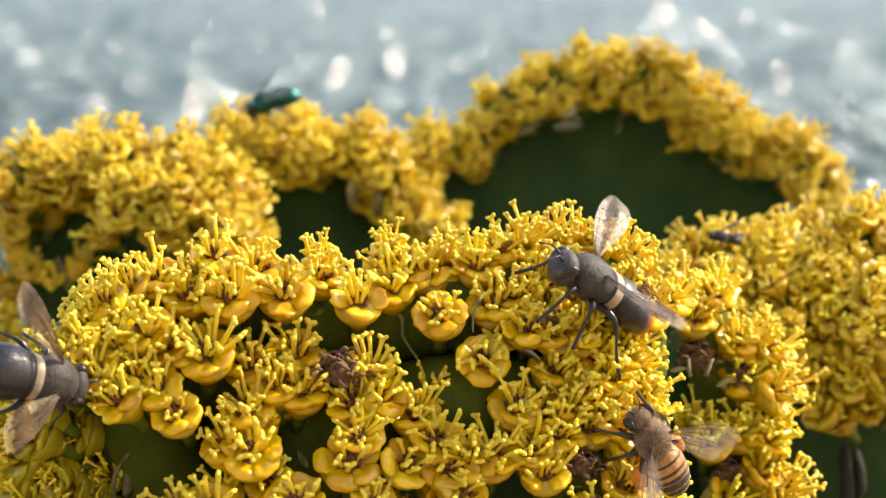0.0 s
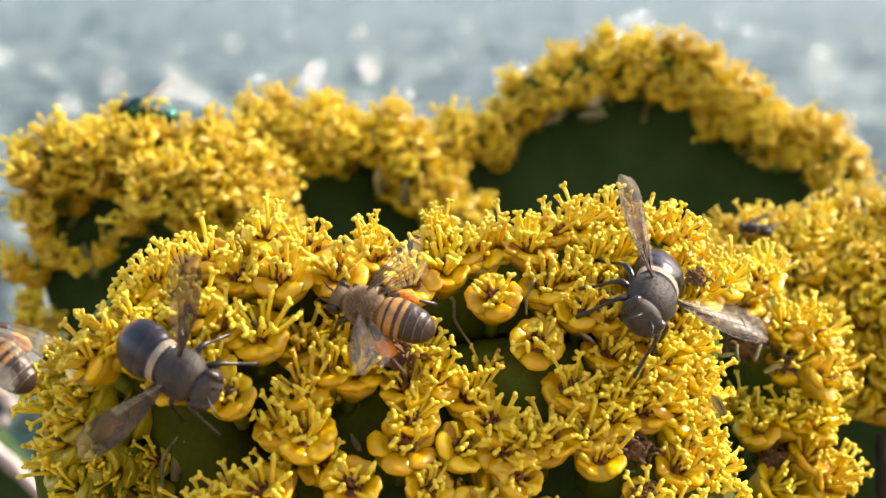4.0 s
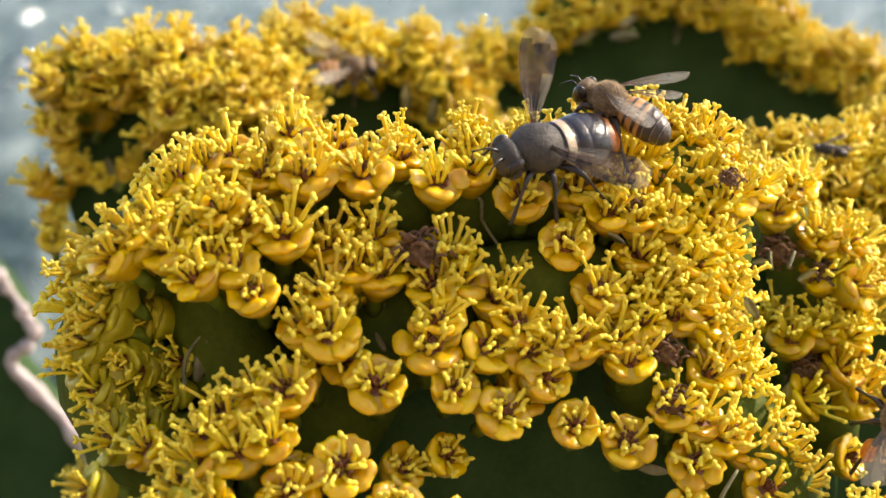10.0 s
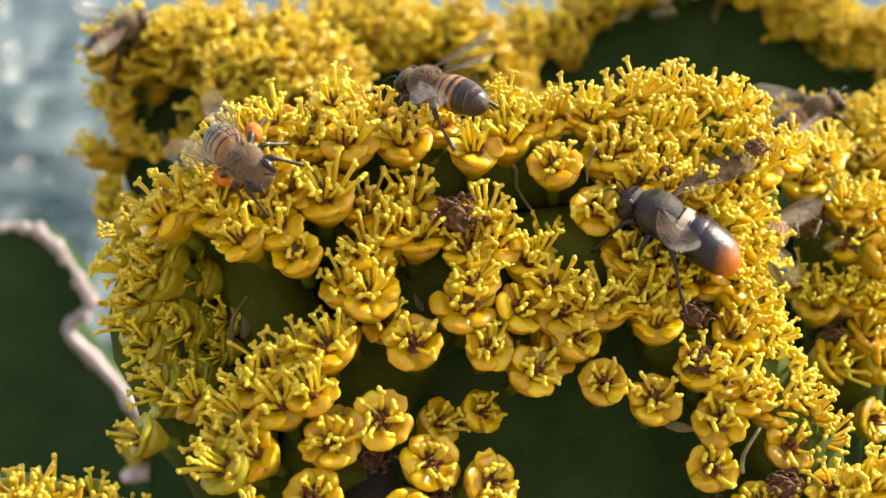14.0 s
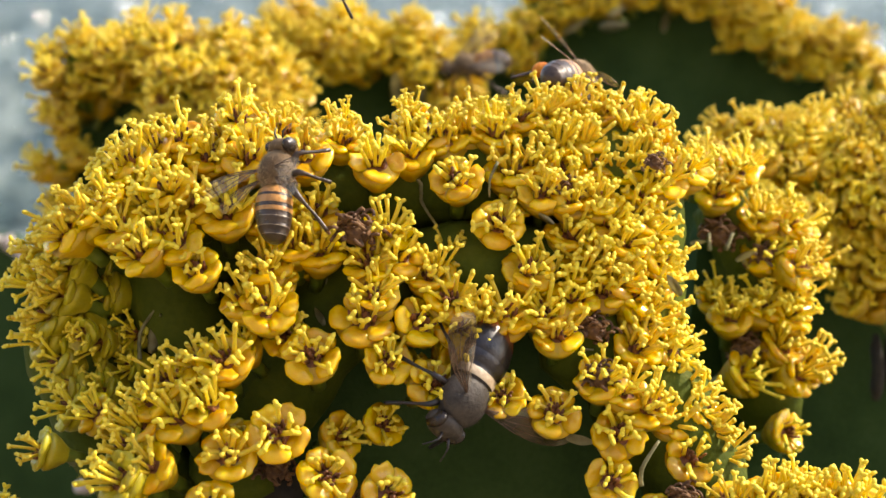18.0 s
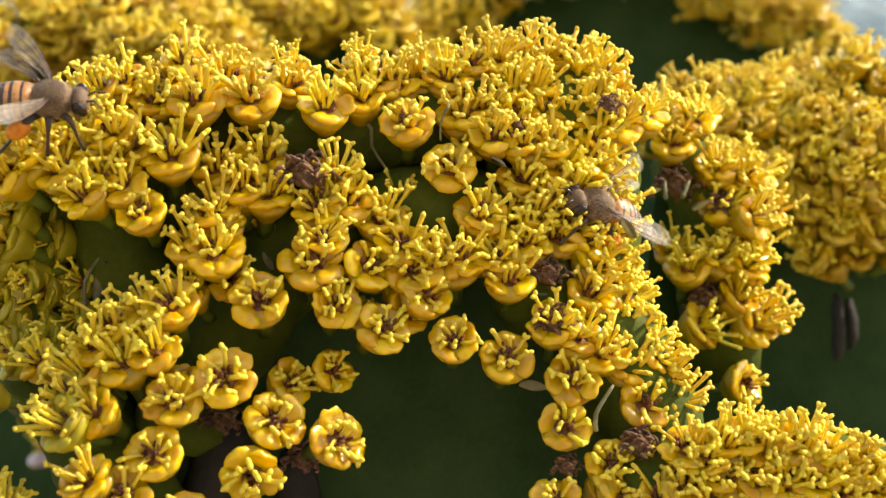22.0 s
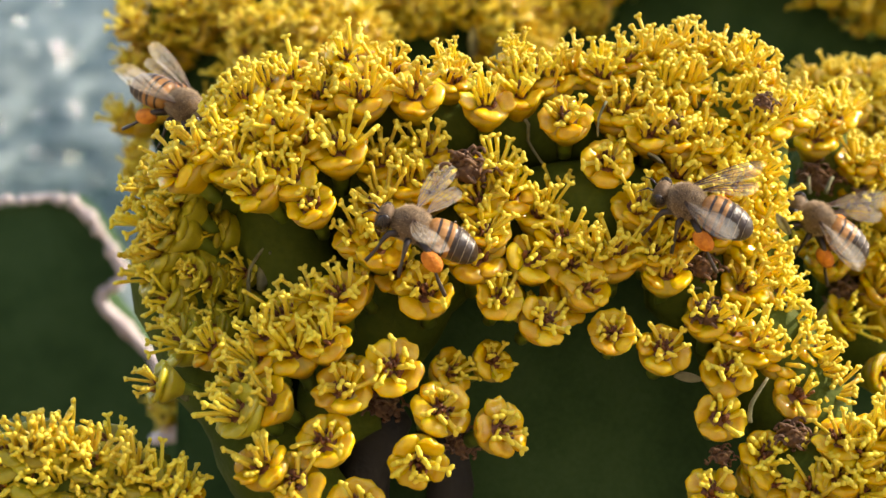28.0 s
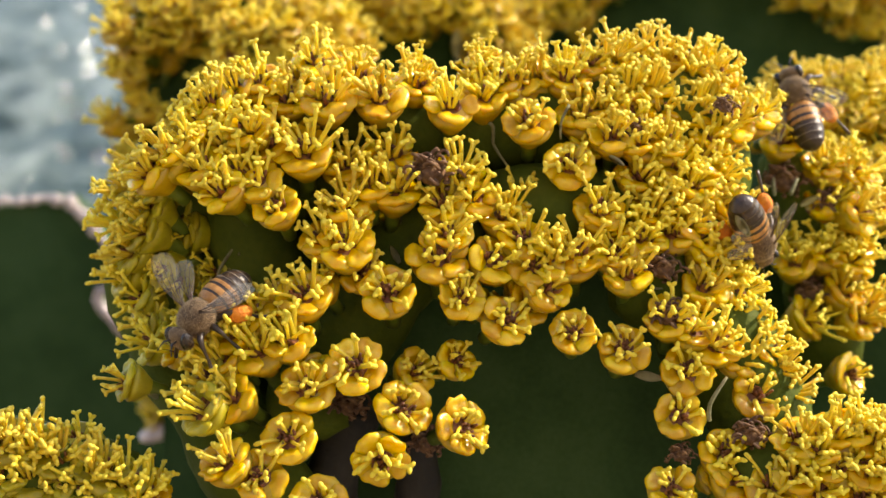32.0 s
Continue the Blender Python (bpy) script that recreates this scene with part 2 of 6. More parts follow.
# ---- ground and sea ----
def ground_sheet():
    """A rock ledge under the plants, an unseen slope added behind the camera to block sky and bounce light, a drop to
    the sea, land to the horizon.
    """
    bm = bmesh.new()
    nx, ny = 90, 110
    grid = []
    for j in range(ny + 1):
        y = 2.2 - 0.12 * math.sinh(8.0 * j / ny) / math.sinh(1.0)
        row = []
        for i in range(nx + 1):
            x = 0.15 * math.sinh(9.0 * (2 * i / nx - 1)) / math.sinh(1.0)
            z = 0.43 + 0.03 * noise.noise(Vector((x * 3, y * 3, 0))) + 0.015 * noise.noise(Vector((x * 11, y * 11, 3)))
            z -= max(0.0, y - 0.3 - 0.05 * noise.noise(Vector((x * 4, 0, 7)))) * 1.5
            back = max(0.0, -y - 0.5)
            z += 4.0 * (1 - math.exp(-0.4 * back)) + 0.4 * min(1.0, back) * noise.noise(Vector((x * 0.5, y * 0.5, 1)))
            row.append(bm.verts.new((x, y, z)))
        grid.append(row)
    for j in range(ny):
        for i in range(nx):
            f = bm.faces.new((grid[j][i + 1], grid[j][i], grid[j + 1][i], grid[j + 1][i + 1]))
            f.material_index = 1 if grid[j][i].co.y > -0.4 else 0
    return new("ground", mesh_of("ground", bm, FILL_ROCK, LOW_BOUNCE_SOIL))


tagged(ground_sheet(), "unseen brown ledge below an added pale slope that bounces light", "ground", kind="structure")


def sea_sheet():
    """The sea: waves near the shore, a plain sheet to the horizon."""
    bm = bmesh.new()
    cols, rows, grid = 220, 330, []
    for j in range(rows + 1):
        far = 3.0 * (140.0 / 3.0) ** (j / rows)
        fade = min(1.0, (140.0 - far) / 60.0, (far - 3.0) / 0.6)
        row = []
        for i in range(cols + 1):
            az = -0.7 + 1.4 * i / cols
            x, y = math.sin(az) * far, math.cos(az) * far - 1.0
            h = 0.10 * noise.noise(Vector((x * 0.55, y * 0.9, 0))) + 0.06 * noise.noise(Vector((x * 1.6 + y * 0.4, y * 2.4, 5))) + 0.022 * noise.noise(Vector((x * 4.5, y * 6.0, 9)))
            edge = fade * min(1.0, (0.7 - abs(az)) / 0.08)
            row.append(bm.verts.new((x, y, -1.31 + (0.06 + h) * edge)))
        grid.append(row)
    for j in range(rows):
        for i in range(cols):
            bm.faces.new((grid[j][i], grid[j][i + 1], grid[j + 1][i + 1], grid[j + 1][i]))
    vs = [bm.verts.new(q) for q in ((-1500, 0.8, -1.3), (1500, 0.8, -1.3), (1500, 2500, -1.3), (-1500, 2500, -1.3))]
    bm.faces.new(vs)
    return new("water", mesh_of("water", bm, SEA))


tagged(sea_sheet(), "rippled grey-green sea water glittering in sunlight", "water", kind="structure")


# ---- flowers ----
def receptacle(bm):
    """The green stalk and the yellow-green cup under the glands."""
    profile = [(0.85, -6.0, 0), (0.85, -4.6, 0), (1.05, -3.6, 0), (1.55, -2.9, 1), (2.1, -2.2, 1), (2.6, -1.4, 1), (2.75, -0.8, 1), (2.3, -0.45, 1), (1.3, -0.2, 1), (0.95, -0.1, 2)]
    sides, rings = 18, []
    for r, z, _ in profile:
        rings.append([bm.verts.new((r * math.cos(6.2832 * k / sides) / 1000, r * math.sin(6.2832 * k / sides) / 1000, z / 1000)) for k in range(sides)])
    for j, (p, q) in enumerate(zip(rings, rings[1:])):
        for k in range(sides):
            bm.faces.new((p[k], p[(k + 1) % sides], q[(k + 1) % sides], q[k])).material_index = profile[j + 1][2]
    bm.faces.new(rings[-1]).material_index = 2
    bm.faces.new(rings[0][::-1])


def bract(bm, seed, m=None, mat=0):
    """A plump kidney-shaped gland, its foot at the origin, pointing along +x, its face bulging into two lobes."""
    rnd = random.Random(seed + 300)
    wide, long, fat = rnd.uniform(1.8, 2.3), rnd.uniform(1.15, 1.45), rnd.uniform(0.42, 0.6)
    notch, crease, droop = rnd.uniform(0.0, 0.35), rnd.uniform(0.0, 0.35), rnd.uniform(-0.1, 0.35)
    made = bmesh.ops.create_uvsphere(bm, u_segments=22, v_segments=11, radius=1)
    for v in made["verts"]:
        x, y, z = v.co.x, v.co.y, v.co.z
        q = x * long
        q -= notch * long * max(0.0, x) * math.exp(-(y / 0.2) ** 2)
        q -= 0.16 * long * y * y * max(0.0, x + 0.3)
        w = y * wide * (0.80 + 0.20 * x)
        h = z * fat * (1.1 + 0.25 * x) * (1 - crease * math.exp(-(y / 0.25) ** 2) * max(0.0, z))
        h += 0.035 * w * w + 0.05 * (x + 1) ** 2 - droop * max(0.0, x) ** 2
        h += 0.27 * noise.noise(Vector((x * 1.7, y * 2.4, seed * 3.1))) + 0.10 * noise.noise(Vector((x * 4, y * 5, seed * 2.3)))
        q += 0.20 * noise.noise(Vector((y * 2.6, z, seed * 5.3)))
        v.co = Vector((q + 0.85 * long, w, h)) / 1000
        if m is not None:
            v.co = m @ v.co
    for f in {f for v in made["verts"] for f in v.link_faces}:
        f.material_index = mat


def stamen_mesh(seed, high=1.0):
    """A tuft of stamens with two-knobbed tips, and brown bracteoles among them."""
    rnd = random.Random(seed + 50)
    bm = bmesh.new()
    count = rnd.randint(9, 14) if high == 1.0 else rnd.randint(6, 11)
    for k in range(count):
        a = 2 * math.pi * (k + rnd.uniform(-0.35, 0.35)) / count
        flare = rnd.uniform(0.05, 0.85) / high ** 0.5
        tall = rnd.uniform(1.8, 4.2) * high
        bend = rnd.uniform(-0.3, 0.5)
        r0 = rnd.uniform(0.3, 1.2)
        pts = []
        for j in range(5):
            t = j / 4
            r = r0 + tall * t * math.sin(flare) + bend * t * t
            pts.append(Vector((r * math.cos(a + 0.2 * t), r * math.sin(a + 0.2 * t), 0.1 + tall * t * math.cos(flare))) / 1000)
        thick = rnd.uniform(0.20, 0.31) / 1000
        ring_tube(bm, pts, [thick * 1.2, thick, thick * 0.95, thick * 0.95, thick * 1.15], 7)
        side = (pts[-1] - pts[-2]).cross(Vector((rnd.uniform(-1, 1), rnd.uniform(-1, 1), 0.2))).normalized()
        for s in (-1, 1):
            arm = (side * s + (pts[-1] - pts[-2]).normalized() * rnd.uniform(0.2, 1.0)).normalized()
            ball(bm, pts[-1] + arm * 0.0003, (rnd.uniform(0.00041, 0.00055), 0.00029, 0.00026), 2, arm.to_track_quat("X", "Z"), 7, 5)
    for k in range(15):
        a = rnd.uniform(0, 6.28)
        r = rnd.uniform(0.1, 1.15)
        p = Vector((r * math.cos(a), r * math.sin(a), -0.1)) / 1000
        ring_tube(bm, [p, p + Vector((rnd.uniform(-0.4, 0.4), rnd.uniform(-0.4, 0.4), rnd.uniform(0.5, 1.35))) / 1000], [0.00026, 0.00014], 5, 1)
    return mesh_of("stamen_tuft", bm, STAMEN, CENTRE, ANTHER)


def bract_pose(k, count, rnd):
    a = 6.2832 * (k + rnd.uniform(-0.12, 0.12)) / count
    lift = rnd.uniform(0.0, 0.45)
    return Matrix.Rotation(a, 4, "Z") @ Matrix.Translation((0.0009, 0, -0.0005)) @ Matrix.Rotation(-lift, 4, "Y") @ Matrix.Rotation(rnd.uniform(-0.3, 0.3), 4, "X")


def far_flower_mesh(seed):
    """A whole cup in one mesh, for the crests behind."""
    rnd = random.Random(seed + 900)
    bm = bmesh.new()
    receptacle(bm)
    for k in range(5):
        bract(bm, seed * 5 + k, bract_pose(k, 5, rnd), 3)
    return mesh_of("flower", bm, STALK, RECEPT, CENTRE, PETAL_REAR)


def dead_mesh():
    """A withered head: curled brown threads and husks."""
    rnd = random.Random(7)
    bm = bmesh.new()
    for _ in range(46):
        p = Vector((rnd.gauss(0, 1.3), rnd.gauss(0, 1.0), rnd.gauss(0, 1.0)))
        a, q = rnd.uniform(0, 6.28), []
        for j in range(6):
            t = j / 5
            q.append((p + Vector((math.cos(a + t * 3), math.sin(a + t * 3), math.sin(a * 2 + t * 4) * 0.7)) * 0.7) / 1000)
        ring_tube(bm, q, [0.00022] * 6, 5)
    ball(bm, (0, 0, -0.0006), (0.0017, 0.0015, 0.0014))
    return mesh_of("withered_head", bm, WITHER)


def plain_mesh(name, build, *mats):
    bm = bmesh.new()
    build(bm)
    return mesh_of(name, bm, *mats)


BASE = plain_mesh("flower", receptacle, STALK, RECEPT, CENTRE)
SHADED_OLIVE_BASE = plain_mesh("flower", receptacle, STALK, SHADED_OLIVE, CENTRE)
SHADED_OLIVE_BRACTS = [plain_mesh("bract", lambda bm, k=k: bract(bm, k), SHADED_OLIVE) for k in range(4)]
BRACTS = [plain_mesh("bract", lambda bm, k=k: bract(bm, k), PETAL) for k in range(8)]
TUFTS = [stamen_mesh(k) for k in range(10)]
SHORT_TUFTS = [stamen_mesh(k + 20, 0.62) for k in range(6)]
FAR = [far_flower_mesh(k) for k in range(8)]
DEAD = dead_mesh()
pick = random.Random(4)


def bloom(crest, place, axis, size, near=True, tufts=TUFTS, bracts=None):
    """One flower: a cup, about five plump glands and a tuft of stamens; olive ones carry the flank's shade."""
    turn = axis.to_track_quat("Z", "Y").to_matrix().to_4x4() @ Matrix.Rotation(pick.uniform(0, 6.28), 4, "Z")
    s = size * pick.uniform(0.95, 1.05)
    m = Matrix.Translation(place) @ turn @ Matrix.Diagonal((s, s, s, 1))
    flower = part("flower", (SHADED_OLIVE_BASE if bracts is SHADED_OLIVE_BRACTS else BASE) if near else pick.choice(FAR), crest, m=m)
    if near:
        count = pick.choice((5, 5, 5, 4, 6))
        for k in range(count):
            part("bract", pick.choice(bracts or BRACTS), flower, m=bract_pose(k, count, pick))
    part("stamen_tuft", pick.choice(tufts), flower)


def sprig(crest, rows):
    """Flowers of a crest: millimetres from its heart, sideways lean and opening in degrees, width."""
    front, over = Vector((0, -0.978, 0.208)), Vector((0, 0.208, 0.978))
    for x, y, z, lean, spread, width in rows:
        a, f = radians(lean), radians(spread if spread < 28 else 28 + (spread - 28) * (0.54 if abs(lean) < 30 else 0.75))
        axis = front * math.cos(f) + (Vector((1, 0, 0)) * math.sin(a) + over * math.cos(a)) * math.sin(f)
        bloom(crest, HEART + Vector((x, y, z)) / 1000, axis, width / 95, True, TUFTS if spread > 50 else SHORT_TUFTS, SHADED_OLIVE_BRACTS if lean <= -60 or x < -45 else BRACTS)


filler = random.Random(77)


def undergrowth(crest, rows, share):
    """Half-hidden flowers behind and between those of a sprig."""
    for x, y, z, lean, spread, width in rows:
        if filler.random() < share:
            sprig(crest, [(x + filler.uniform(-3.2, 3.2), y + filler.uniform(2.5, 4.5), z + filler.uniform(-2.6, 2.6), lean + filler.uniform(-25, 25), spread * filler.uniform(0.8, 1.1), width * filler.uniform(0.75, 0.92))])


def strew(crest, line, spread, count, size, seed, out=0.0):
    """Flowers strewn over a ridge of that half-width, looking up and outwards."""
    rnd = random.Random(seed)
    pts, kept, tries = smooth_line(placed(line), 0.001), [], 0
    mid = sum(pts, Vector()) / len(pts)
    while len(kept) < count and tries < count * 60:
        tries += 1
        p = rnd.choice(pts)
        off = Vector((rnd.gauss(0, 0.5), rnd.gauss(-0.3, 0.5), rnd.gauss(0, 0.5)))
        if off.length > 1.15:
            continue
        q = p + off * spread
        if any((q - k).length < 0.0037 * size for k in kept):
            continue
        kept.append(q)
        away = (p - mid).normalized() * 0.4
        axis = (off * 0.9 + Vector((away.x + rnd.gauss(0, 0.3), -0.35 + rnd.gauss(0, 0.3), 0.9 + rnd.gauss(0, 0.2)))).normalized()
        bloom(crest, q, axis, size * rnd.uniform(0.85, 1.1), False)


# ---- stems ----
def ridge(crest, line, radius, seed, name="ridge", skin=None):
    """A lumpy swollen ridge along a line."""
    pts = smooth_line(placed(line), 0.0025)
    bm = bmesh.new()
    rad = [radius * (1 + 0.22 * noise.noise(p * 150 + Vector((seed, 0, 0)))) for p in pts]
    rad[0] *= 0.5
    rad[-1] *= 0.5
    ring_tube(bm, pts, rad, 18)
    for v in bm.verts:
        v.co += Vector((noise.noise(v.co * 220), noise.noise(v.co * 220 + Vector((9, 0, 0))), noise.noise(v.co * 220 + Vector((0, 9, 0))))) * 0.0007
    return part(name, mesh_of(name, bm, skin or RIDGE_GREEN), crest)


def fan(crest, line, thick, seed, name="fan_blade"):
    """A thick flattened stem with that outline, its edge rounded and its faces gently waved."""
    pts = smooth_line(placed(line), 0.004, True)
    bm = bmesh.new()
    low = min(p.z for p in pts)
    for p in pts:
        if p.z < low + 0.006:
            p.z = 0.40
    flat = bm.faces.new([bm.verts.new(p) for p in pts])
    made = bmesh.ops.triangulate(bm, faces=[flat])
    bmesh.ops.subdivide_edges(bm, edges=[e for e in bm.edges if e.calc_length() > 0.012], cuts=3, use_grid_fill=True)
    made = bmesh.ops.extrude_face_region(bm, geom=bm.faces[:])
    for v in [g for g in made["geom"] if isinstance(g, bmesh.types.BMVert)]:
        v.co.y += thick
    for v in bm.verts:
        v.co.y += 0.0003 * math.sin(v.co.x * 90 + seed)
    bmesh.ops.recalc_face_normals(bm, faces=bm.faces[:])
    ob = part(name, mesh_of(name, bm, STEM), crest)
    bev = ob.modifiers.new("round_edge", "BEVEL")
    bev.width, bev.segments, bev.limit_method, bev.angle_limit = thick * 0.3, 3, "ANGLE", radians(50)
    return ob


def crest_thing(label):
    return tagged(new("flowering_succulent_crest"), label, "succulent", "yellow flowering crests")


main_crest = crest_thing("dark green crested succulent stem densely covered in yellow flowers")
front_crest = crest_thing("low yellow-flowered crest before the arching stem")
side_crest = crest_thing("green crested stem with loose yellow flowers beside the arching stem")
near_crest = crest_thing("small near crest topped with bright yellow flowers")
rear_left = crest_thing("rounded yellow-flowered crest with a shaded green flank behind")
rear_mid = crest_thing("narrow dark green crest with drooping yellow flowers behind")
rear_right = crest_thing("broad dark green fan-shaped stem rimmed with yellow flowers")
rear_side = crest_thing("wide mass of small yellow flowers on a green stem behind")
for crest in (main_crest, front_crest, side_crest, near_crest, rear_left, rear_mid, rear_right, rear_side):
    crest.location = (0, 0, 0)

RIDGE = [(-31, -1, -39), (-38, 2, -28), (-45, 8, -18), (-46, 12, -7), (-41, 12, 1), (-33, 12, 5), (-20, 13, 6), (-8, 14, 6), (4, 15, 7), (14, 16, 8), (20, 14, 5), (21, 12, -3), (20, 8, -11), (23, 4, -20), (27, 0, -26), (28, -4, -37)]
ridge(main_crest, RIDGE, 0.0062, 1)
ridge(main_crest, [(-28, 2, -30), (-26, 4, -22), (-20, 5, -15), (-15, 7, -8), (-7, 8, -4), (2, 8, -3), (10, 8, -5), (14, 6, -10), (15, 5, -17)], 0.0055, 2)
ridge(main_crest, [(-28, 8, -18), (-34, 9, -10), (-34, 11, -2), (-26, 12, 1), (-15, 12, 1)], 0.006, 3)
fan(main_crest, [(-45, 12, -13), (-38, 14, -3), (-26, 15, 4), (-5, 16, 6), (19, 16, 8), (23, 14, -0), (25, 11, -15), (31, 9, -26), (34, 6, -41), (33, -3, -82), (-38, -3, -82), (-40, 6, -41), (-45, 10, -22)], 0.010, 4)
ridge(main_crest, [(-22, 5, -26), (-23, 4, -31), (-25, 3, -37), (-26, 1, -47), (-26, -4, -67)], 0.0035, 17, "corky_rib", CORK)
ridge(main_crest, [(-15, 6, -31), (-14, 5, -37), (-15, 2, -47), (-15, -2, -68)], 0.0025, 18, "corky_rib", CORK)
ridge(front_crest, [(23, -6, -35), (30, -5, -32), (39, -5, -31), (47, -5, -32), (56, -5, -34), (61, -6, -38)], 0.006, 5)
ridge(side_crest, [(32, 29, 1), (38, 28, -4), (39, 26, -15), (40, 24, -24), (42, 23, -28)], 0.005, 6)
fan(side_crest, [(32, 30, -3), (39, 30, -5), (41, 27, -16), (43, 25, -28), (42, 23, -37), (41, 11, -91), (24, 11, -91), (26, 24, -32), (30, 27, -17)], 0.008, 7)
ridge(near_crest, [(-73, -12, -35), (-66, -11, -31), (-59, -11, -30), (-52, -12, -32), (-46, -12, -35)], 0.006, 8)
fan(near_crest, [(-73, -9, -38), (-64, -8, -34), (-57, -8, -34), (-48, -9, -38), (-49, -11, -49), (-51, -29, -130), (-69, -29, -131), (-73, -11, -49)], 0.007, 19)
fan(front_crest, [(25, -1, -38), (40, -1, -34), (57, -1, -38), (60, -4, -50), (56, -22, -134), (28, -22, -134), (25, -4, -50)], 0.008, 20)
REAR_L = [(-64, 88, 11), (-62, 89, 12), (-57, 89, 14), (-47, 89, 14), (-38, 89, 14), (-32, 88, 10), (-30, 87, 4), (-33, 86, -2)]
REAR_M = [(-30, 109, 17), (-24, 109, 17), (-19, 109, 16), (-14, 108, 14), (-9, 108, 15), (-4, 107, 9), (1, 106, 4), (4, 105, -2)]
REAR_R = [(-3, 115, 2), (-0, 116, 8), (5, 117, 13), (12, 118, 15), (16, 119, 20), (25, 120, 24), (36, 120, 27), (46, 120, 26), (54, 119, 22), (62, 118, 16), (69, 117, 13), (73, 116, 7), (76, 115, 2)]
REAR_S = [(41, 57, 0), (46, 58, 2), (52, 58, 3), (61, 58, 4), (70, 58, 4), (79, 58, 3)]
ridge(rear_left, REAR_L, 0.004, 9)
ridge(rear_mid, REAR_M, 0.003, 10)
ridge(rear_right, REAR_R, 0.003, 11)
ridge(rear_side, REAR_S, 0.0035, 12)
fan(rear_left, [(-63, 88, -12), (-66, 90, -2), (-66, 92, 4), (-61, 93, 10), (-47, 94, 14), (-34, 94, 15), (-30, 93, 8), (-29, 87, -16), (-31, 68, -105), (-58, 69, -105), (-60, 86, -25)], 0.012, 13)
fan(rear_mid, [(-29, 112, 15), (-22, 112, 16), (-12, 112, 13), (-2, 111, 9), (5, 109, -0), (8, 103, -30), (7, 80, -136), (-33, 80, -134), (-31, 109, -1)], 0.010, 14)
fan(rear_right, [(3, 121, 1), (6, 123, 11), (18, 124, 17), (29, 125, 23), (40, 126, 27), (54, 126, 25), (64, 124, 16), (74, 123, 10), (73, 121, 4), (68, 120, -3), (70, 111, -44), (69, 90, -145), (4, 90, -143)], 0.012, 15)
fan(rear_side, [(41, 61, -1), (46, 62, 2), (58, 62, 3), (81, 62, 3), (81, 41, -93), (38, 42, -91), (38, 57, -18)], 0.012, 16)
ridge(rear_side, [(62, 53, -23), (62, 52, -28), (62, 51, -33)], 0.0011, 35, "scar", CORK)
ridge(rear_side, [(64, 53, -24), (64, 52, -29), (64, 52, -31)], 0.0009, 36, "scar", CORK)

# upper left shoulder
rows = [
    (-26.1, 7, 15, 0, 75, 96), (-24.4, 2, 11.3, 0, 58, 112), (-29.2, 4.1, 11, 0, 72, 96),
    (-32.9, 5.7, 12.7, -10, 78, 96), (-35.8, 4.9, 11.9, -20, 78, 96), (-38.3, 3.2, 10.7, -25, 75, 96),
    (-39.9, 2.8, 8.5, -40, 78, 96), (-33.4, -0.4, 8, -15, 62, 96), (-31.2, -0, 6.4, -20, 65, 96),
    (-26.9, -1, 5.5, 0, 58, 108), (-36.4, 0.5, 6.5, -30, 70, 96), (-41.1, -0.3, 6.4, -35, 70, 96),
    (-42.9, -1.4, 4.6, -45, 70, 96), (-39, -2.4, 3.9, -30, 65, 96), (-45, -2.3, 3.3, -50, 70, 96),
]
sprig(main_crest, rows)
undergrowth(main_crest, rows, 0.6)
# upper left shoulder
rows = [
    (-43.6, 6.9, 0.4, -40, 68, 96), (-34.6, -2, 3.2, -20, 65, 96), (-32.4, -3.2, 2.5, -15, 60, 96),
]
sprig(main_crest, rows)
undergrowth(main_crest, rows, 0.6)
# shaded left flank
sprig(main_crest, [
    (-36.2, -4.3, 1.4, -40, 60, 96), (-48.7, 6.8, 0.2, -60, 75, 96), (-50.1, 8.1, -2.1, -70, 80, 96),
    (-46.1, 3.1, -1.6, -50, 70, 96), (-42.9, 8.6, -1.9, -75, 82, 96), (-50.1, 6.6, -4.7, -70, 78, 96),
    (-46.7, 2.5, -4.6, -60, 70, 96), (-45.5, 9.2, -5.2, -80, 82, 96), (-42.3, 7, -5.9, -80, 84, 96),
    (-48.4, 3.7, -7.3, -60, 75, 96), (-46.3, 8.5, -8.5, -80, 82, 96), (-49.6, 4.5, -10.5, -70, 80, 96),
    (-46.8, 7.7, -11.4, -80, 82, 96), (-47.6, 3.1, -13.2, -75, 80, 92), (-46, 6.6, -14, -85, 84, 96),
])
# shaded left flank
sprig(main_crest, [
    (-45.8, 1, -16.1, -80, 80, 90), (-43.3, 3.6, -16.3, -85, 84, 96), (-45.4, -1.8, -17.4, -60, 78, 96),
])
# olive flowers between them, the flank's shade in their colour
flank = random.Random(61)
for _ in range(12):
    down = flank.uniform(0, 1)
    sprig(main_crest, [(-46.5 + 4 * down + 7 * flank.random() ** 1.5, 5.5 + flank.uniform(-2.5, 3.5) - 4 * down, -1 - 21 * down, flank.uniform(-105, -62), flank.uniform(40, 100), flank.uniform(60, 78))])
